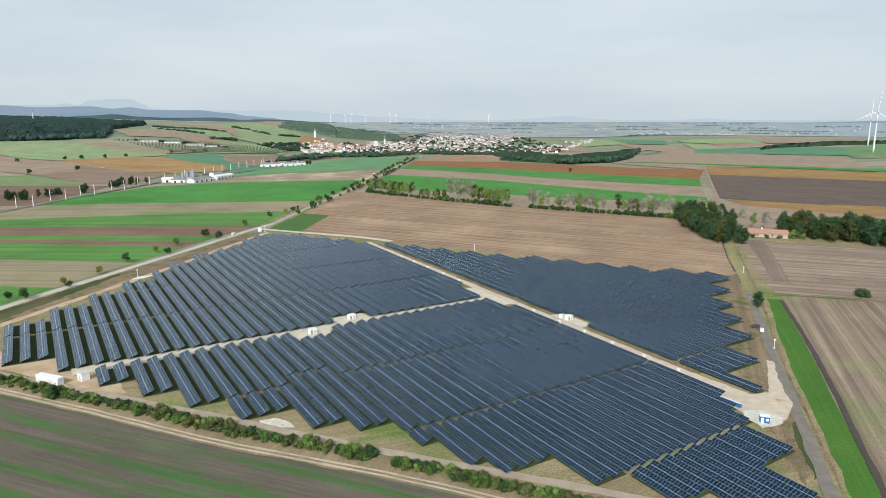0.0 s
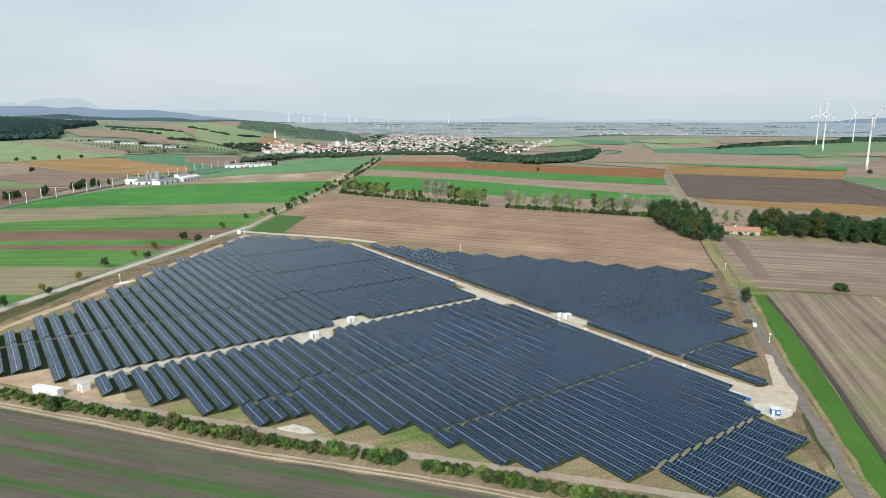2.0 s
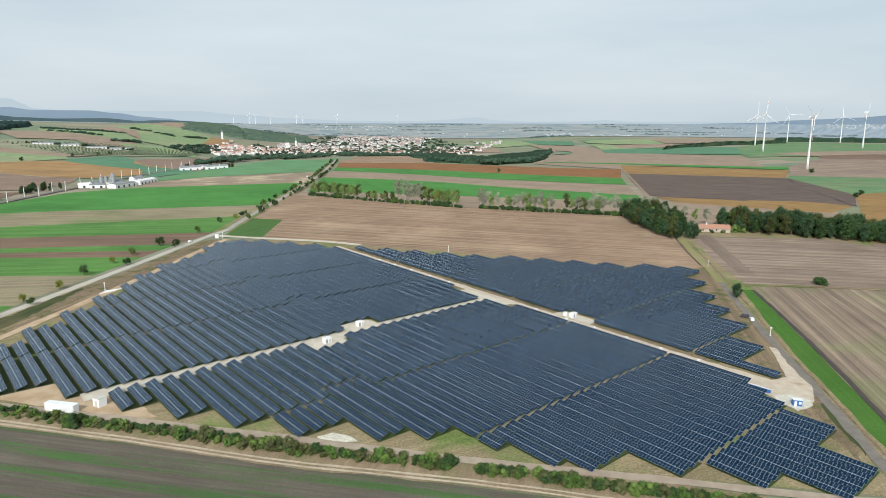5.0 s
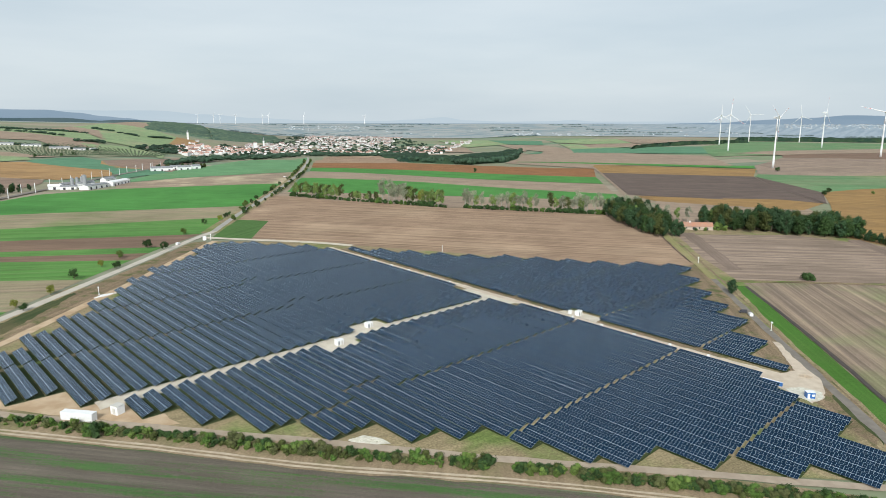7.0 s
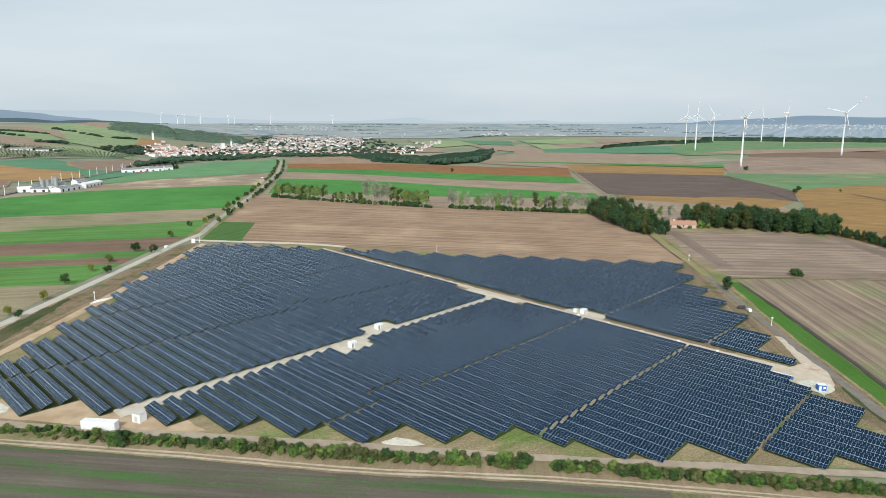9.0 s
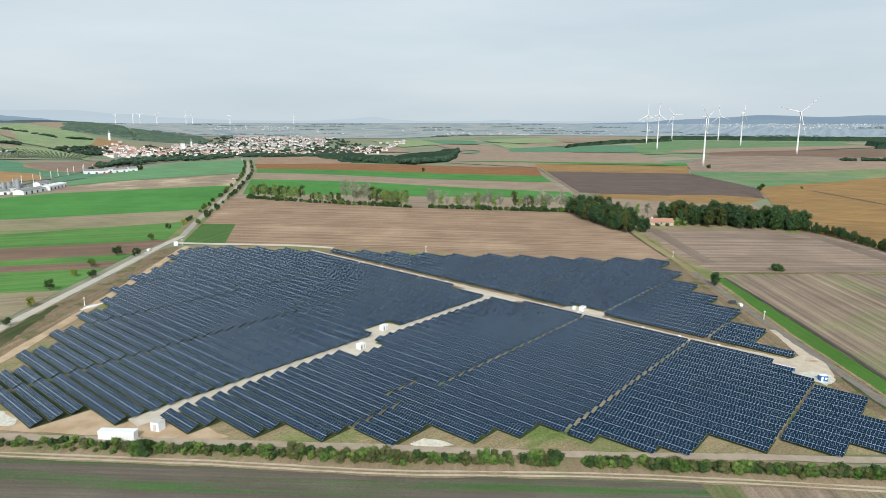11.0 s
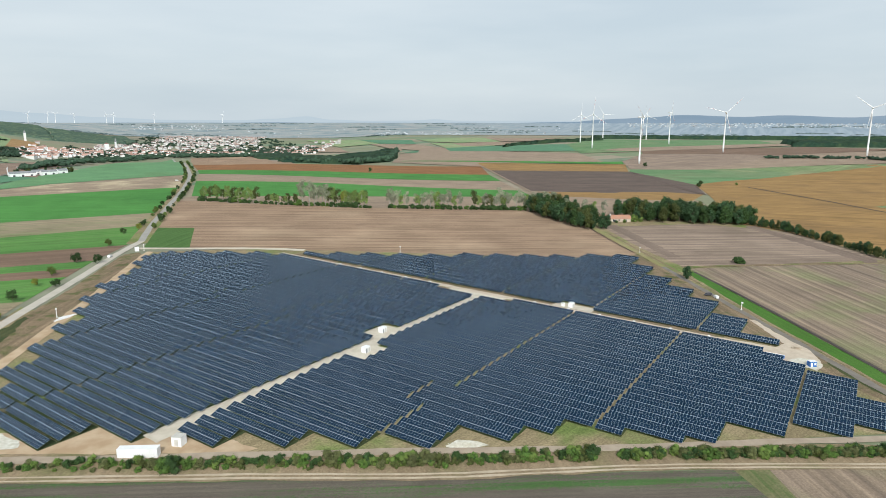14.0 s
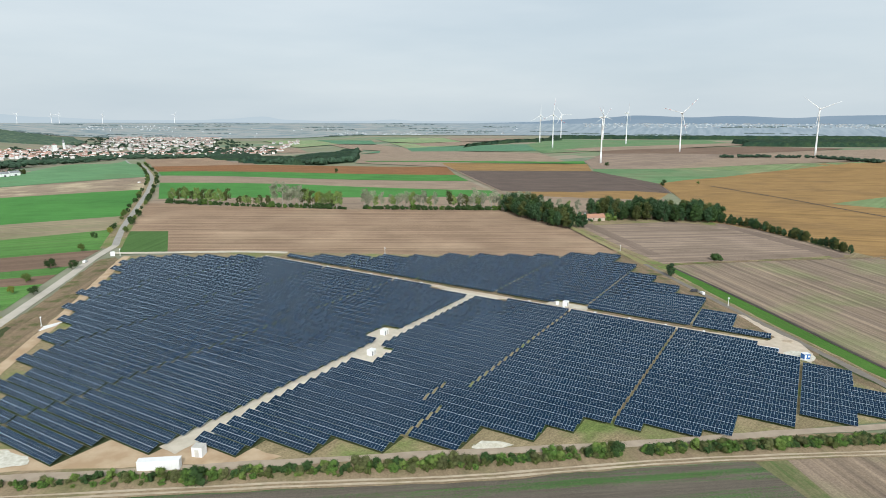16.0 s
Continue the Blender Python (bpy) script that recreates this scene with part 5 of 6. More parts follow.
# ---- buildings ----
PLASTER = plain_material("pale_plaster", (0.84, 0.83, 0.81), (0.76, 0.75, 0.73), 0.05, 0.9, vary=0.18)
PLASTER_M = plain_material("pale_plaster_mixed", (0.72, 0.71, 0.69), (0.62, 0.61, 0.59), 0.05, 0.9, vary=0.25, island=True)
TILES = plain_material("faded_roof_tiles", (0.42, 0.235, 0.175), (0.31, 0.24, 0.215), 0.02, 0.9, vary=0.45)
TILES_M = plain_material("faded_roof_tiles_mixed", (0.40, 0.27, 0.22), (0.33, 0.29, 0.28), 0.02, 0.9, vary=0.4, island=True)
FARM_WALL = plain_material("worn_farm_plaster", (0.60, 0.51, 0.42), (0.45, 0.37, 0.30), 0.3, 0.9)
ORANGE = plain_material("orange_clay_tiles", (0.44, 0.22, 0.14), (0.36, 0.24, 0.18), 0.25, 0.9, bump=0.05)
SHEET = plain_material("grey_sheet_roof", (0.33, 0.34, 0.35), (0.25, 0.26, 0.27), 0.2, 0.6, 0.2)
DOOR = plain_material("dark_door", (0.07, 0.07, 0.08), (0.05, 0.05, 0.06), 1.0, 0.6)
BLUE = plain_material("blue_paint", (0.05, 0.17, 0.46), (0.04, 0.14, 0.40), 0.6, 0.5)
CLEAN_WHITE = plain_material("bright_white_sheet", (0.86, 0.86, 0.85), (0.80, 0.80, 0.79), 0.5, 0.5)
CONCRETE = plain_material("pale_concrete", (0.62, 0.60, 0.55), (0.52, 0.50, 0.46), 0.7, 0.9)
RUBBER = plain_material("black_rubber", (0.03, 0.03, 0.03), (0.045, 0.045, 0.045), 3.0, 0.8)
GLASS = plain_material("dark_window_glass", (0.03, 0.035, 0.04), (0.04, 0.045, 0.05), 1.0, 0.1, 0, 0.5)
SILO = plain_material("galvanised_silo", (0.42, 0.43, 0.44), (0.33, 0.34, 0.35), 0.3, 0.5, 0.3)


def gable(co, faces, mats, m, w, d, h, rise, over=0.5):
    """Walls and a pitched roof with eaves; the ridge runs along x."""
    a = len(co)
    co += [m @ Vector(p) for p in ((-w, -d, -2), (w, -d, -2), (w, d, -2), (-w, d, -2), (-w, -d, h), (w, -d, h), (w, d, h), (-w, d, h), (-w, 0, h + rise), (w, 0, h + rise))]
    faces += [(a, a + 1, a + 5, a + 4), (a + 2, a + 3, a + 7, a + 6), (a + 1, a + 2, a + 6, a + 9, a + 5), (a + 3, a, a + 4, a + 8, a + 7)]
    mats += [0] * 4
    b, drop, t = len(co), rise * over / d, 0.25
    for z in (0.05, 0.05 + t):
        co += [m @ Vector(p) for p in ((-w - over, -d - over, h - drop + z), (w + over, -d - over, h - drop + z), (w + over, 0, h + rise + z), (-w - over, 0, h + rise + z), (-w - over, d + over, h - drop + z), (w + over, d + over, h - drop + z))]
    faces += [(b + 6, b + 7, b + 8, b + 9), (b + 9, b + 8, b + 11, b + 10), (b + 3, b + 2, b + 1, b), (b + 4, b + 5, b + 2, b + 3), (b, b + 1, b + 7, b + 6), (b + 5, b + 4, b + 10, b + 11), (b + 1, b + 2, b + 8, b + 7), (b + 2, b + 5, b + 11, b + 8), (b + 3, b, b + 6, b + 9), (b + 4, b + 3, b + 9, b + 10)]
    mats += [1] * 10


def split_gable(w, d, h, rise):
    co, faces, mats = [], [], []
    gable(co, faces, mats, Matrix.Identity(4), w, d, h, rise)
    wall = mesh_from("wall", co[:10], faces[:4], [0] * 4, (PLASTER,))
    roof = mesh_from("roof", co[10:], [tuple(i - 10 for i in f) for f in faces[4:]], [0] * 10, (TILES,))
    return wall, roof


HOUSE_MESH = [split_gable(w, d, h, r) for w, d, h, r in ((7, 5, 7, 3), (9, 5, 6, 3), (6, 5, 8.5, 2.8), (12, 6, 7, 3.2))]


def town_house(x, y, turn, kind, scale):
    ob = new("house")
    ob.matrix_basis = pose(x, y, land(x, y) + 1.0, 0, 0, turn) @ Matrix.Scale(scale, 4)
    tagged(ob, "pale plastered town house with a faded tiled roof", "house", "houses of the town")
    part_of("wall", HOUSE_MESH[kind][0], ob)
    part_of("roof", HOUSE_MESH[kind][1], ob)


def build_town():
    g = random.Random(5)
    spots = []
    areas = (([(-490, 2240), (-415, 1960), (-330, 2420), (-530, 2820)], 90), ([(-400, 2080), (-300, 2420), (-300, 2900), (-430, 2700)], 70), ([(-320, 2430), (-100, 2400), (-120, 3200), (-330, 2950)], 170), ([(-100, 2480), (230, 2500), (260, 3100), (-120, 3100)], 120), ([(230, 2560), (440, 2500), (640, 3000), (260, 3000)], 90), ([(-130, 3150), (300, 3100), (480, 3950), (-60, 3900)], 420), ([(560, 2900), (700, 2950), (760, 3300), (600, 3200)], 18))
    for quad, n in areas:
        for x, y in scatter(quad, n, n):
            if all(abs(x - a) + abs(y - b) > 13 for a, b in spots):
                spots.append((x, y))
    spots.sort(key=lambda s: s[1])
    for x, y in spots[:290]:
        town_house(x, y, g.choice((0, 90, 20, 110, -15)) + g.uniform(-8, 8), g.randrange(4), g.uniform(0.65, 1.0))
    co, faces, mats = [], [], []
    for x, y in spots[290:]:
        m = pose(x, y, land(x, y) + 1.5, 0, 0, g.uniform(0, 180))
        gable(co, faces, mats, m, g.uniform(5, 10), g.uniform(4, 6), g.uniform(4, 8), g.uniform(2, 3.5))
    tagged(new("houses", mesh_from("houses", co, faces, mats, (PLASTER_M, TILES_M))), "crowd of pale houses with tiled roofs far off", "houses", "", "stuff")


build_town()


def tower(name, label, x, y, w, h, spire, roof):
    t = new(name)
    t.matrix_basis = pose(x, y, land(x, y), 0, 0, 20)
    tagged(t, label, "tower")
    bm = bmesh.new()
    box(bm, -w, -w, -2, w, w, h, 0.2)
    box(bm, -w - 0.4, -w - 0.4, h * 0.62, w + 0.4, w + 0.4, h * 0.62 + 0.8)
    part("wall", bm, CLEAN_WHITE, t)
    bm = bmesh.new()
    bmesh.ops.create_cone(bm, cap_ends=True, segments=4, radius1=w * 1.55, radius2=0.1, depth=spire, matrix=Matrix.Translation((0, 0, h + spire / 2)) @ Matrix.Rotation(radians(45), 4, "Z"))
    part("roof", bm, roof, t)


tower("church_tower", "white church tower with a dark pointed roof in the town", -545, 2800, 3.2, 30, 12, SHEET)
tower("church_tower", "slender white church tower among the town's trees", -262, 2950, 3, 26, 18, SHEET)
tower("castle_tower", "broad white castle tower above the town roofs", -287, 2811, 7, 27, 5, TILES)


def shed(name, label, x, y, turn, w, d, h, rise, wall, roof, category="barn"):
    s = new(name)
    s.matrix_basis = pose(x, y, land(x, y), 0, 0, turn)
    tagged(s, label, category)
    co, faces, mats = [], [], []
    gable(co, faces, mats, Matrix.Identity(4), w / 2, d / 2, h, rise, 0.4)
    part_of("wall", mesh_from("wall", co[:10], faces[:4], [0] * 4, (wall,)), s)
    part_of("roof", mesh_from("roof", co[10:], [tuple(i - 10 for i in f) for f in faces[4:]], [0] * 10, (roof,)), s)
    n = max(1, int(w / 9))
    for i in range(n):
        bm = bmesh.new()
        cx = -w / 2 + (i + 0.5) * w / n
        box(bm, cx - 1.4, -d / 2 - 0.08, -0.5, cx + 1.4, -d / 2 + 0.1, min(h * 0.7, 3.2))
        part("door", bm, DOOR, s)
    return s


shed("barn", "long white farm hall with a grey roof", -323, 948, 78, 46, 14, 5.0, 1.5, CLEAN_WHITE, CLEAN_WHITE)
shed("barn", "long white farm hall with a grey roof", -338, 905, 70, 40, 13, 4.5, 1.5, CLEAN_WHITE, SHEET)
shed("barn", "white farm building near the railway", -356, 930, 30, 20, 10, 5, 2.5, CLEAN_WHITE, SHEET)
shed("barn", "small white farm shed near the railway", -384, 905, 15, 14, 9, 4.5, 2, CLEAN_WHITE, CLEAN_WHITE)
shed("barn", "small white farm shed with grey roof", -378, 925, 60, 16, 8, 4.5, 2, PLASTER, SHEET)
shed("barn", "low grey farm shed near the silos", -366, 900, 10, 18, 9, 4, 1.5, PLASTER, SHEET)
shed("barn", "white workshop beside the railway", -345, 990, 70, 22, 9, 5, 2, CLEAN_WHITE, SHEET)
for x, y, t, w in ((-316, 1190, 20, 34), (-284, 1210, 25, 22), (-268, 1232, 30, 14), (-300, 1222, 15, 16)):
    shed("barn", "white farm barn in front of dark trees", x, y, t, w, 11, 5.5, 2.5, CLEAN_WHITE, SHEET)
for x, y, t, w in ((-800, 1790, 8, 46), (-735, 1785, 12, 40), (-665, 1762, 15, 44), (-622, 1765, 10, 26), (-600, 1795, 60, 16)):
    shed("barn", "long pale stable on the hillside", x, y, t, w, 12, 4.5, 2.5, PLASTER, SHEET)
house = shed("farmhouse", "long farmhouse with cream walls and orange tile roof", 271, 536, -18, 32, 8, 3.2, 3.0, FARM_WALL, ORANGE, "house")
bm = bmesh.new()
box(bm, -4, -0.5, 5.4, -3, 0.5, 7.6, 0.05)
part("chimney", bm, PLASTER, house)
for i in range(5):
    bm = bmesh.new()
    box(bm, -13 + i * 5.6, -4.1, 1.2, -12 + i * 5.6, -3.95, 2.6)
    part("window", bm, GLASS, house)
shed("farmhouse", "small white gabled house among dark trees", 230, 560, 60, 8, 6, 4, 3, CLEAN_WHITE, CLEAN_WHITE, "house")


def silo(x, y, r, h):
    s = new("silo")
    s.matrix_basis = pose(x, y, land(x, y))
    tagged(s, "tall grey metal grain silo with conical roof", "silo", "silos of the farm")
    bm = bmesh.new()
    tube(bm, (0, 0, -1), (0, 0, h), r, r, 16)
    part("tank", bm, SILO, s, smooth=False)
    bm = bmesh.new()
    tube(bm, (0, 0, h), (0, 0, h + r * 0.7), r * 1.03, 0.3, 16)
    part("roof", bm, SHEET, s)


for x, y, r, h in ((-364, 925, 2.2, 12), (-359, 928, 2.2, 13), (-354, 922, 2.5, 15), (-369, 922, 2.2, 12)):
    silo(x, y, r, h)


def rail_mast(x, y, side):
    p = new("railway_mast")
    p.matrix_basis = pose(x, y, land(x, y) + 0.4, 0, 0, 8)
    tagged(p, "pale concrete railway mast with a wire bracket", "mast", "masts along the railway")
    bm = bmesh.new()
    tube(bm, (0, 0, -1), (0, 0, 11.5), 0.42, 0.3, 8)
    part("post", bm, CLEAN_WHITE, p)
    bm = bmesh.new()
    tube(bm, (0, 0, 8.6), (3.2 * side, 0, 9.2), 0.09, 0.07, 5)
    tube(bm, (0, 0, 10.2), (3.2 * side, 0, 9.2), 0.06, 0.06, 5)
    part("bracket", bm, STEEL, p)


for p in along([(-430, 500), (-418, 640), (-416, 694), (-405, 803), (-390, 924), (-367, 1100), (-340, 1260)], 58.0):
    rail_mast(p.x - 6, p.y, 1)
    rail_mast(p.x + 6, p.y + 8, -1)

def hill_mast(x, y, z, h):
    m = new("telecom_mast")
    m.matrix_basis = pose(x, y, z)
    tagged(m, "slim white telecom mast rising from the hill forest", "mast")
    bm = bmesh.new()
    tube(bm, (0, 0, 0), (0, 0, h * 0.8), 1.7, 1.3, 10)
    part("shaft", bm, WHITE, m)
    bm = bmesh.new()
    tube(bm, (0, 0, h * 0.8), (0, 0, h), 0.8, 0.5, 8)
    part("tip", bm, RED, m, "red and white tip")


hill_mast(-1738.7, 2804.8, land(-1738.7, 2804.8), 52)

# distant turbines beyond the town
for x, y in ((-800, 4700), (-660, 4740), (-560, 4760), (-380, 4760), (-340, 4780), (-100, 4790), (330, 4800), (-700, 4730)):
    wind_turbine(x, y, 60, 22, 20, (x * 7) % 120, False)



# walls and roofs greyed and blued: distance haze is mixed into both colours
HAZY_WALL = plain_material("far_village_walls", (0.52, 0.56, 0.58), (0.44, 0.48, 0.50), 0.05, 0.9, vary=0.2, island=True)
HAZY_ROOF = plain_material("far_village_roofs", (0.36, 0.36, 0.36), (0.30, 0.32, 0.33), 0.05, 0.9, vary=0.2, island=True)


def far_village(label, bearing0, bearing1, r0, r1, n, seed):
    """Specks of houses far across the plain."""
    g = random.Random(seed)
    co, faces, mats = [], [], []
    for _ in range(n):
        a, r = radians(g.uniform(bearing0, bearing1)), g.uniform(r0, r1)
        x, y = -75 + r * math.sin(a), 20 + r * math.cos(a)
        gable(co, faces, mats, pose(x, y, land(x, y) + 5, 0, 0, g.uniform(0, 180)), g.uniform(3, 7), g.uniform(2.5, 4.5), g.uniform(2.5, 5), 2)
    tagged(new("houses", mesh_from("houses", co, faces, mats, (HAZY_WALL, HAZY_ROOF))), label, "houses", "", "stuff")


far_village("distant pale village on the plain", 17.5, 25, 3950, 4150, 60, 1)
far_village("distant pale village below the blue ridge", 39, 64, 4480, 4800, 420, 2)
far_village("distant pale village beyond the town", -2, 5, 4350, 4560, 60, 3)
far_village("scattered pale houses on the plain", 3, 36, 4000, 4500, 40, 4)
# leaves paled and blued, haze being part of their base colour
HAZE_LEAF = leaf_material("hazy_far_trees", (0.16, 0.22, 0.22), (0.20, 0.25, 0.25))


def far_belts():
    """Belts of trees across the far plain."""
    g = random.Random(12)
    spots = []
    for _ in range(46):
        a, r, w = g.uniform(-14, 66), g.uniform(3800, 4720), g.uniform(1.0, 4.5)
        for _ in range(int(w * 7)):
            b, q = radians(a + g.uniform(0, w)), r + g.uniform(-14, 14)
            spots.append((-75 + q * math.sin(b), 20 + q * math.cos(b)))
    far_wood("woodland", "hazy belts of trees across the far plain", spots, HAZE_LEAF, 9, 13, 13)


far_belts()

# ---- things on the site ----
def crate(name, label, category, x, y, turn, w, d, h, wall, roof=None, lift=0.0, doors=()):
    c = new(name)
    c.matrix_basis = pose(x, y, land(x, y) + 0.2 + lift, 0, 0, turn)
    tagged(c, label, category)
    bm = bmesh.new()
    box(bm, -w / 2, -d / 2, -0.3, w / 2, d / 2, h, 0.05)
    part("body", bm, wall, c)
    bm = bmesh.new()
    box(bm, -w / 2 - 0.06, -d / 2 - 0.06, h, w / 2 + 0.06, d / 2 + 0.06, h + 0.12, 0.03)
    part("roof", bm, roof or wall, c)
    for dx, dw, dh, m in doors:
        bm = bmesh.new()
        box(bm, dx - dw / 2, -d / 2 - 0.06, 0.1, dx + dw / 2, -d / 2 + 0.02, dh, 0.02)
        part("door", bm, m, c)
    return c


box_long = crate("shipping_container", "long bright white container on bare sandy ground", "container", -145.2, 225.4, -21, 11.4, 2.5, 2.7, CLEAN_WHITE)
for i in range(24):
    bm = bmesh.new()
    box(bm, -5.5 + i * 0.47, -1.31, 0.1, -5.32 + i * 0.47, -1.24, 2.55)
    part("rib", bm, CLEAN_WHITE, box_long)
hut = crate("transformer_hut", "small white transformer hut with pale roof on sand", "hut", -134.3, 228.4, -35, 3.2, 3.0, 2.9, CLEAN_WHITE, CONCRETE, 0, ((0.0, 1.2, 2.2, CONCRETE),))
for u, v, t in ((125.5, -280.0, 32.5), (101.5, -269.8, 32.5), (217.6, -226.0, 32.5)):
    x, y = place(u, v)
    crate("transformer_cabin", "white transformer cabin on a pale gravel pad", "cabin", x, y, t, 3.4, 2.4, 2.3, CLEAN_WHITE, CLEAN_WHITE, 0.15, ((-0.8, 0.9, 1.9, SHEET), (0.8, 0.9, 1.9, CONCRETE)))
x, y = place(216.4, -230.2)
crate("switch_cabinet", "small white switch cabinet beside a transformer cabin", "cabinet", x, y, 32.5, 1.6, 1.4, 1.9, CLEAN_WHITE)
for v in (-382.8, -365.7, -348.4, -329.9, -312.1, -243.9, -224.6, -207.7, -190.3, -172.7, -155.3):
    x, y = place(210.2, v)
    crate("combiner_box", "small white combiner box at the end of a row", "cabinet", x, y, 32.5, 1.1, 0.9, 1.5, CLEAN_WHITE)["group"] = "combiner boxes along the gravel road"
cabin = crate("site_cabin", "blue and white site cabin on white gravel", "cabin", 108, 202.5, -20, 3.0, 2.2, 2.3, BLUE, CLEAN_WHITE, 0.1, ((-0.75, 0.8, 1.9, CLEAN_WHITE),))
for dx in (0.75,):
    bm = bmesh.new()
    box(bm, dx - 0.42, -1.16, 0.9, dx + 0.42, -1.08, 1.7)
    part("window", bm, CLEAN_WHITE, cabin)
bm = bmesh.new()
box(bm, 1.48, -0.5, 0.8, 1.56, 0.5, 1.7)
part("window", bm, CLEAN_WHITE, cabin)
patch("rubble", [(103, 205), (105, 211), (111, 211), (116, 206), (112, 200.5), (105.5, 198.5)], CHALK, "patch of white crushed stone round the cabin", "gravel", 0.34, ragged=1.2)


def pallet_stack(x, y, turn, count):
    s = new("pallet_stack")
    s.matrix_basis = pose(x, y, land(x, y) + 0.3, 0, 0, turn)
    tagged(s, "row of blue wrapped pallets with white tops", "pallets")
    for i in range(count):
        bm = bmesh.new()
        box(bm, i * 1.25, 0, 0, i * 1.25 + 1.15, 1.2, 0.15)
        box(bm, i * 1.25 + 0.03, 0.03, 0.15, i * 1.25 + 1.12, 1.17, 1.3, 0.05)
        part("pallet", bm, BLUE, s)
        bm = bmesh.new()
        box(bm, i * 1.25 + 0.02, 0.5, 1.3, i * 1.25 + 1.13, 1.18, 1.36)
        part("cover", bm, CLEAN_WHITE, s)


pallet_stack(100.2, 218.6, -57.5, 6)


def rubble_heap(name, label, x, y, w, d, h, n, seed, material, least=0.1, most=0.32):
    g = random.Random(seed)
    bm = bmesh.new()
    for _ in range(n):
        a, r = g.uniform(0, 6.28), math.sqrt(g.random())
        px, py = math.cos(a) * r * w, math.sin(a) * r * d
        s = g.uniform(least, most)
        res = bmesh.ops.create_icosphere(bm, subdivisions=1, radius=s, matrix=Matrix.Translation((px, py, (1 - r * r) * h * g.uniform(0.3, 1))))
        for v in res["verts"]:
            v.co += Vector((g.uniform(-1, 1), g.uniform(-1, 1), g.uniform(-1, 1))) * s * 0.4
    ob = new(name, finish(name, bm, material))
    ob.matrix_basis = pose(x, y, land(x, y) + 0.25, 0, 0, -20)
    return tagged(ob, label, "rubble", "", "stuff")


patch("rubble", [(-61, 198), (-56, 200.5), (-50, 197), (-48, 194), (-54, 193.5), (-59, 195.5)], CHALK, "spread of white crushed rubble beside the track", "gravel", 0.14, ragged=1.2)
rubble_heap("rubble_heap", "low heap of white rubble beside the track", -55, 196.8, 5.5, 1.8, 0.35, 150, 3, CHALK)
rubble_heap("rubble_heap", "small bank of pale sand beside the yard", 121, 220, 3.2, 2.2, 0.8, 220, 4, YARD, 0.09, 0.2)


def mast(x, y, h, label):
    p = new("camera_mast")
    p.matrix_basis = pose(x, y, land(x, y) + 0.1)
    tagged(p, label, "mast", "masts round the solar farm")
    bm = bmesh.new()
    tube(bm, (0, 0, -0.3), (0, 0, h), 0.16, 0.12, 8)
    part("pole", bm, CLEAN_WHITE, p)
    bm = bmesh.new()
    box(bm, -0.4, -0.4, 0, 0.4, 0.4, 0.6, 0.05)
    part("base", bm, CONCRETE, p)
    bm = bmesh.new()
    box(bm, -0.3, -0.7, h - 0.2, 0.3, 0.4, h + 0.4, 0.08)
    part("camera_housing", bm, CLEAN_WHITE, p)


for x, y in ((146, 272), (-182, 376), (23, 463), (194, 408), (-145, 521)):
    mast(x, y, 4.2, "white camera mast on a concrete base")
crate("switch_cabinet", "white switch cabinet beside the lane", "cabinet", -149.5, 522, 10, 2.6, 1.8, 2.6, CLEAN_WHITE)
for i in range(3):
    b = new("rail_bundle")
    b.matrix_basis = pose(-179 + i * 0.8, 371.5 + i * 2.2, land(-179, 372) + 0.25, 0, 0, 42 - i * 6)
    tagged(b, "bundle of white mounting rails lying on the ground", "rails", "bundles of rails")
    for k in range(4):
        bm = bmesh.new()
        box(bm, -4, k * 0.28, 0, 4, k * 0.28 + 0.2, 0.35)
        part("rail", bm, CLEAN_WHITE, b)


def van(x, y, turn, paint, label):
    c = new("van")
    c.matrix_basis = pose(x, y, land(x, y) + 0.3, 0, 0, turn) @ Matrix.Scale(0.82, 4)
    tagged(c, label, "van")
    bm = bmesh.new()
    prof = ((-2.5, 0.35), (2.4, 0.35), (2.45, 1.0), (1.7, 1.15), (1.0, 1.95), (-2.4, 2.0), (-2.5, 0.9))
    left = [bm.verts.new((px, -0.95, pz)) for px, pz in prof]
    right = [bm.verts.new((px, 0.95, pz)) for px, pz in prof]
    bm.faces.new(left)
    bm.faces.new(list(reversed(right)))
    for i in range(len(prof)):
        j = (i + 1) % len(prof)
        bm.faces.new((left[j], left[i], right[i], right[j]))
    bmesh.ops.recalc_face_normals(bm, faces=bm.faces)
    part("body", bm, paint, c)
    bm = bmesh.new()
    bm.faces.new([bm.verts.new(p) for p in ((1.66, -0.85, 1.23), (1.66, 0.85, 1.23), (1.06, 0.8, 1.92), (1.06, -0.8, 1.92))])
    part("windscreen", bm, GLASS, c)
    for wx in (-1.6, 1.6):
        for wy in (-0.9, 0.9):
            bm = bmesh.new()
            tube(bm, (wx, wy - 0.11, 0.33), (wx, wy + 0.11, 0.33), 0.35, 0.35, 12)
            part("wheel", bm, RUBBER, c)


van(151.4, 294.5, 70, CLEAN_WHITE, "white van parked on the gravel track")
van(150.9, 300.0, 160, DOOR, "dark van parked beside the solar tables")
van(-165.5, 505.7, 68, CLEAN_WHITE, "white van standing on the pale country lane")
van(-106.0, 996.0, 20, CLEAN_WHITE, "white van parked at the edge of a green field")


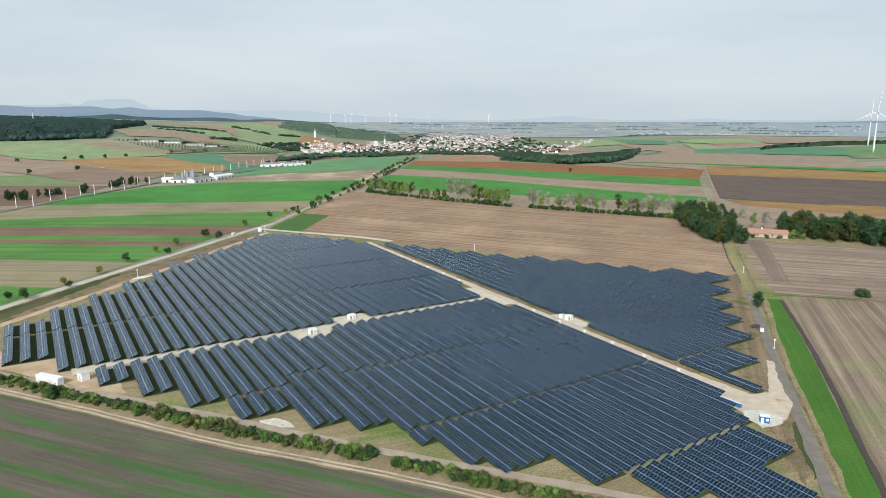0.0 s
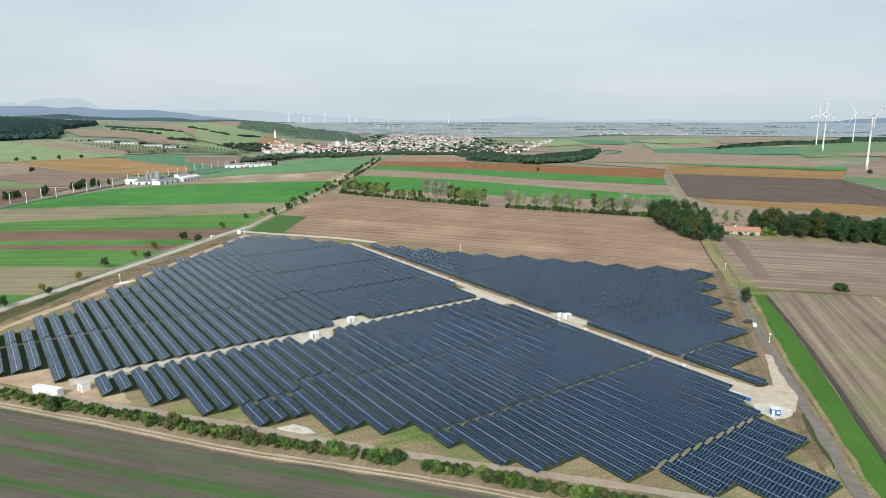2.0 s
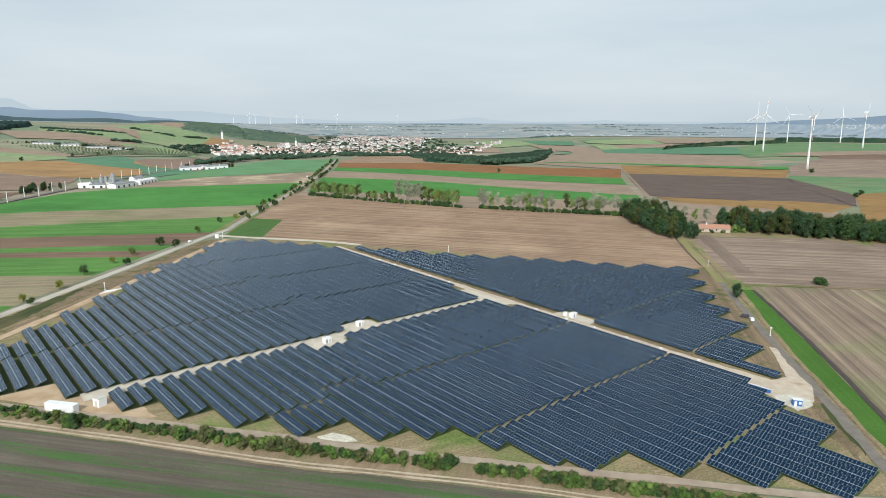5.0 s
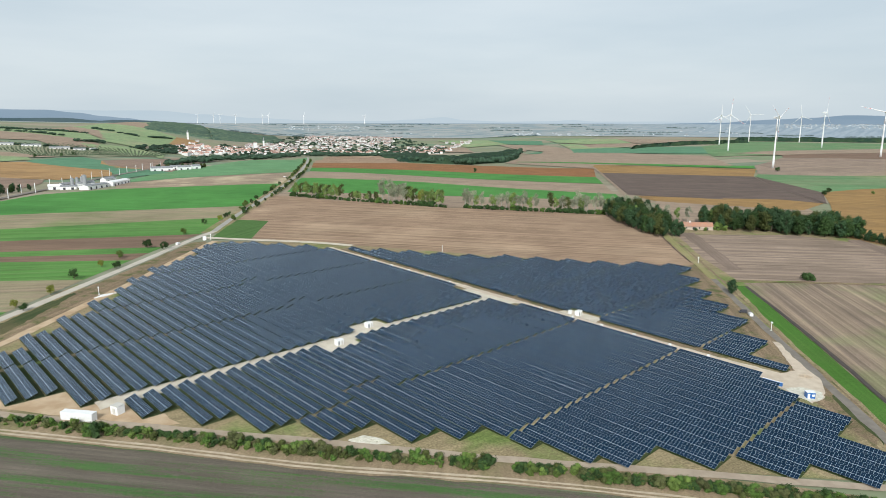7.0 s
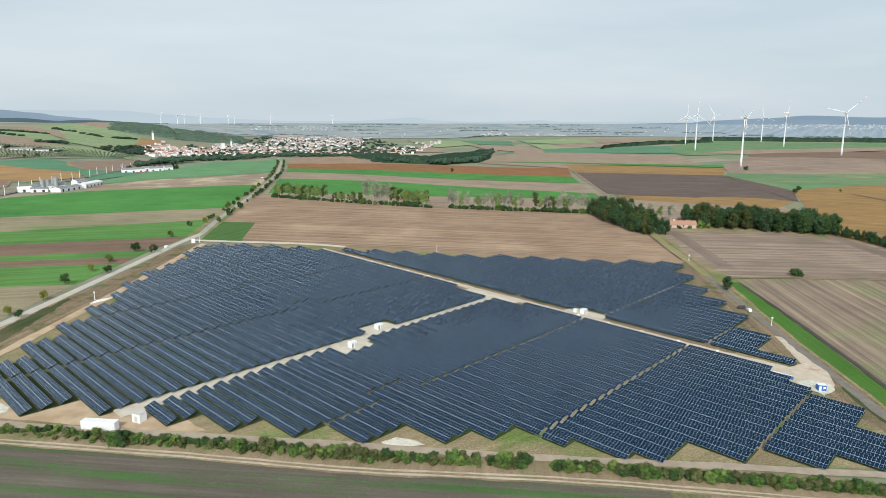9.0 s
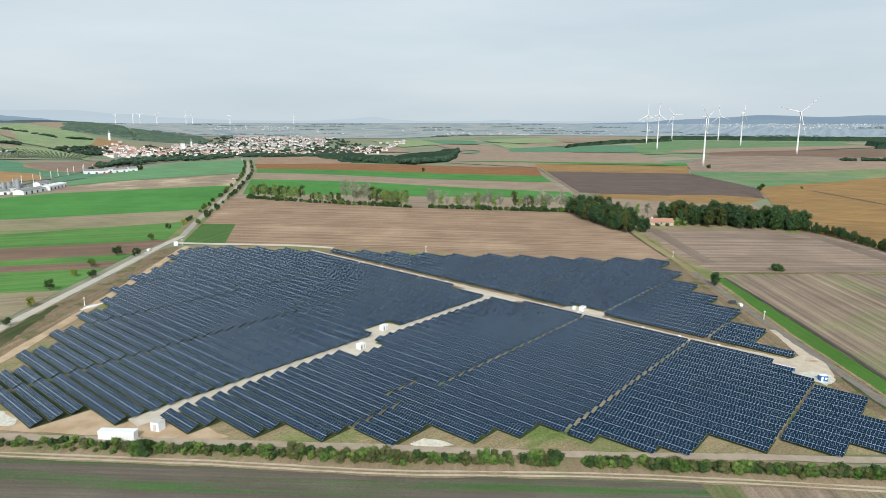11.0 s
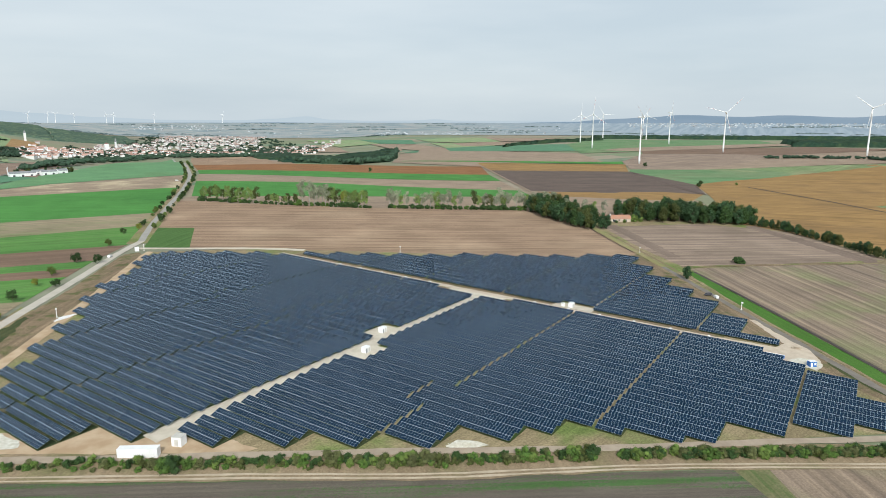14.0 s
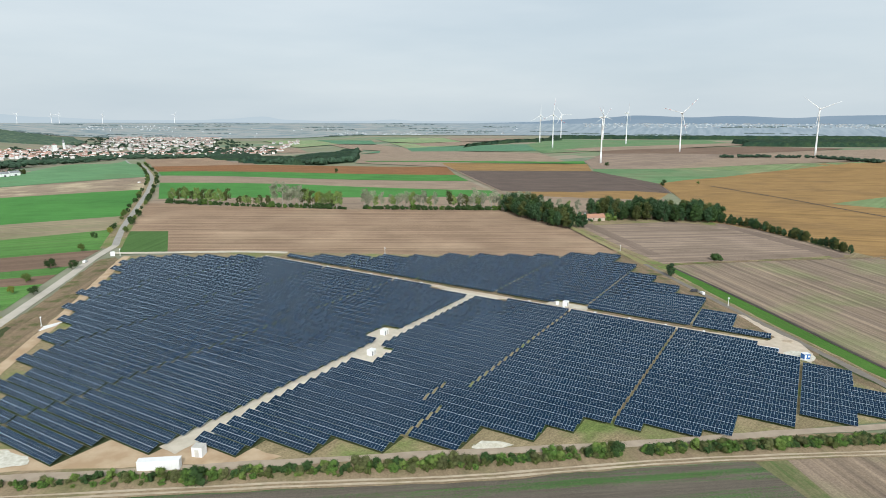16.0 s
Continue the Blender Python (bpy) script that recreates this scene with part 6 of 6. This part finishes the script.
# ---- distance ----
# backdrop hills glow in haze colours of their own, untouched by the sun
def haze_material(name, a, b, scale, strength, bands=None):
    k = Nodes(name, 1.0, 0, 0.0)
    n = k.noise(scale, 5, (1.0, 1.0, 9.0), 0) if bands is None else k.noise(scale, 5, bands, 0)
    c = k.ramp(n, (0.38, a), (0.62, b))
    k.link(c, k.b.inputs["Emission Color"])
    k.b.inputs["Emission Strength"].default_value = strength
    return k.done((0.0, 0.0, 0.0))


def ridge(name, label, radius, material, heights, foot, seed, rough):
    """A far skyline round the whole place: bearing in degrees from +y, height in metres, eased between."""
    g = random.Random(seed)
    co, faces, n = [], [], 1440
    wob = [(g.uniform(8, 60), g.uniform(0, 6.28)) for _ in range(7)]
    for i in range(n + 1):
        b = -180 + 360 * i / n
        h = heights[0][1]
        for (b0, h0), (b1, h1) in zip(heights, heights[1:]):
            if b0 <= b <= b1:
                h = h0 + (h1 - h0) * ramp01(b0, b1, b)
        if b > heights[-1][0]:
            h = heights[-1][1]
        h += sum(math.sin(radians(b) * f + p) for f, p in wob) * rough
        x, y = -75 + radius * math.sin(radians(b)), 20 + radius * math.cos(radians(b))
        co += [(x, y, foot), (x, y, max(h, foot + 1))]
    faces = [(2 * i, 2 * i + 2, 2 * i + 3, 2 * i + 1) for i in range(n)]
    me = mesh_from(name, co, faces, [0] * len(faces), (material,))
    me.flip_normals()
    tagged(new(name, me), label, "backdrop", "", "structure")


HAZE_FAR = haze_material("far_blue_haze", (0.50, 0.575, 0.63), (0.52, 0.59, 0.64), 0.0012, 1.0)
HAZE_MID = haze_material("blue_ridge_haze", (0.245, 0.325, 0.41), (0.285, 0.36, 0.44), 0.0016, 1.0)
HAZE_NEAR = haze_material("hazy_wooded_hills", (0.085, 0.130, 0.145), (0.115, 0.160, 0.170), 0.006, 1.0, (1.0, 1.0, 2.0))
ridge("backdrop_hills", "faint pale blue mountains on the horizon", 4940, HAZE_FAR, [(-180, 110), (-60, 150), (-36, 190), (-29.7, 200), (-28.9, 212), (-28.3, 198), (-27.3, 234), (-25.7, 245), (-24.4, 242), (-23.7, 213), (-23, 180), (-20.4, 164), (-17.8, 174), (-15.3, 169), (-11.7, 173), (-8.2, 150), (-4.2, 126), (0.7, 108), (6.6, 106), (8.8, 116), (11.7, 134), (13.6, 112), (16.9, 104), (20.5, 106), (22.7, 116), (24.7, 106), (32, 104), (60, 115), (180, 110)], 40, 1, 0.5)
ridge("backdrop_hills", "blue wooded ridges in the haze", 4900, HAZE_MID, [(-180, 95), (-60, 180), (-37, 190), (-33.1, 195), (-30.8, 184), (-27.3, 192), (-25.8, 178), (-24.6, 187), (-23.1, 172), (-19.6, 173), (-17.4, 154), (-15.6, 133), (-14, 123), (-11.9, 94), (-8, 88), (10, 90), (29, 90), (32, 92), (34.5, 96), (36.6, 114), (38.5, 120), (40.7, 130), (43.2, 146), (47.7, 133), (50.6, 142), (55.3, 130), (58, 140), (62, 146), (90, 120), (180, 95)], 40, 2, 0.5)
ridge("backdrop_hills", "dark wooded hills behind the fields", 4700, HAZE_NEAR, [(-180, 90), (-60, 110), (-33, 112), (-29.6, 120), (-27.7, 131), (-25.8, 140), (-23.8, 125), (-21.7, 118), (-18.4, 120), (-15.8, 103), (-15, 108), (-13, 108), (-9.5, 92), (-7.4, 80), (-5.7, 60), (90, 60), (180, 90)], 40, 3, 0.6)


# field tones of the far plain with haze painted in, shown as plain glow
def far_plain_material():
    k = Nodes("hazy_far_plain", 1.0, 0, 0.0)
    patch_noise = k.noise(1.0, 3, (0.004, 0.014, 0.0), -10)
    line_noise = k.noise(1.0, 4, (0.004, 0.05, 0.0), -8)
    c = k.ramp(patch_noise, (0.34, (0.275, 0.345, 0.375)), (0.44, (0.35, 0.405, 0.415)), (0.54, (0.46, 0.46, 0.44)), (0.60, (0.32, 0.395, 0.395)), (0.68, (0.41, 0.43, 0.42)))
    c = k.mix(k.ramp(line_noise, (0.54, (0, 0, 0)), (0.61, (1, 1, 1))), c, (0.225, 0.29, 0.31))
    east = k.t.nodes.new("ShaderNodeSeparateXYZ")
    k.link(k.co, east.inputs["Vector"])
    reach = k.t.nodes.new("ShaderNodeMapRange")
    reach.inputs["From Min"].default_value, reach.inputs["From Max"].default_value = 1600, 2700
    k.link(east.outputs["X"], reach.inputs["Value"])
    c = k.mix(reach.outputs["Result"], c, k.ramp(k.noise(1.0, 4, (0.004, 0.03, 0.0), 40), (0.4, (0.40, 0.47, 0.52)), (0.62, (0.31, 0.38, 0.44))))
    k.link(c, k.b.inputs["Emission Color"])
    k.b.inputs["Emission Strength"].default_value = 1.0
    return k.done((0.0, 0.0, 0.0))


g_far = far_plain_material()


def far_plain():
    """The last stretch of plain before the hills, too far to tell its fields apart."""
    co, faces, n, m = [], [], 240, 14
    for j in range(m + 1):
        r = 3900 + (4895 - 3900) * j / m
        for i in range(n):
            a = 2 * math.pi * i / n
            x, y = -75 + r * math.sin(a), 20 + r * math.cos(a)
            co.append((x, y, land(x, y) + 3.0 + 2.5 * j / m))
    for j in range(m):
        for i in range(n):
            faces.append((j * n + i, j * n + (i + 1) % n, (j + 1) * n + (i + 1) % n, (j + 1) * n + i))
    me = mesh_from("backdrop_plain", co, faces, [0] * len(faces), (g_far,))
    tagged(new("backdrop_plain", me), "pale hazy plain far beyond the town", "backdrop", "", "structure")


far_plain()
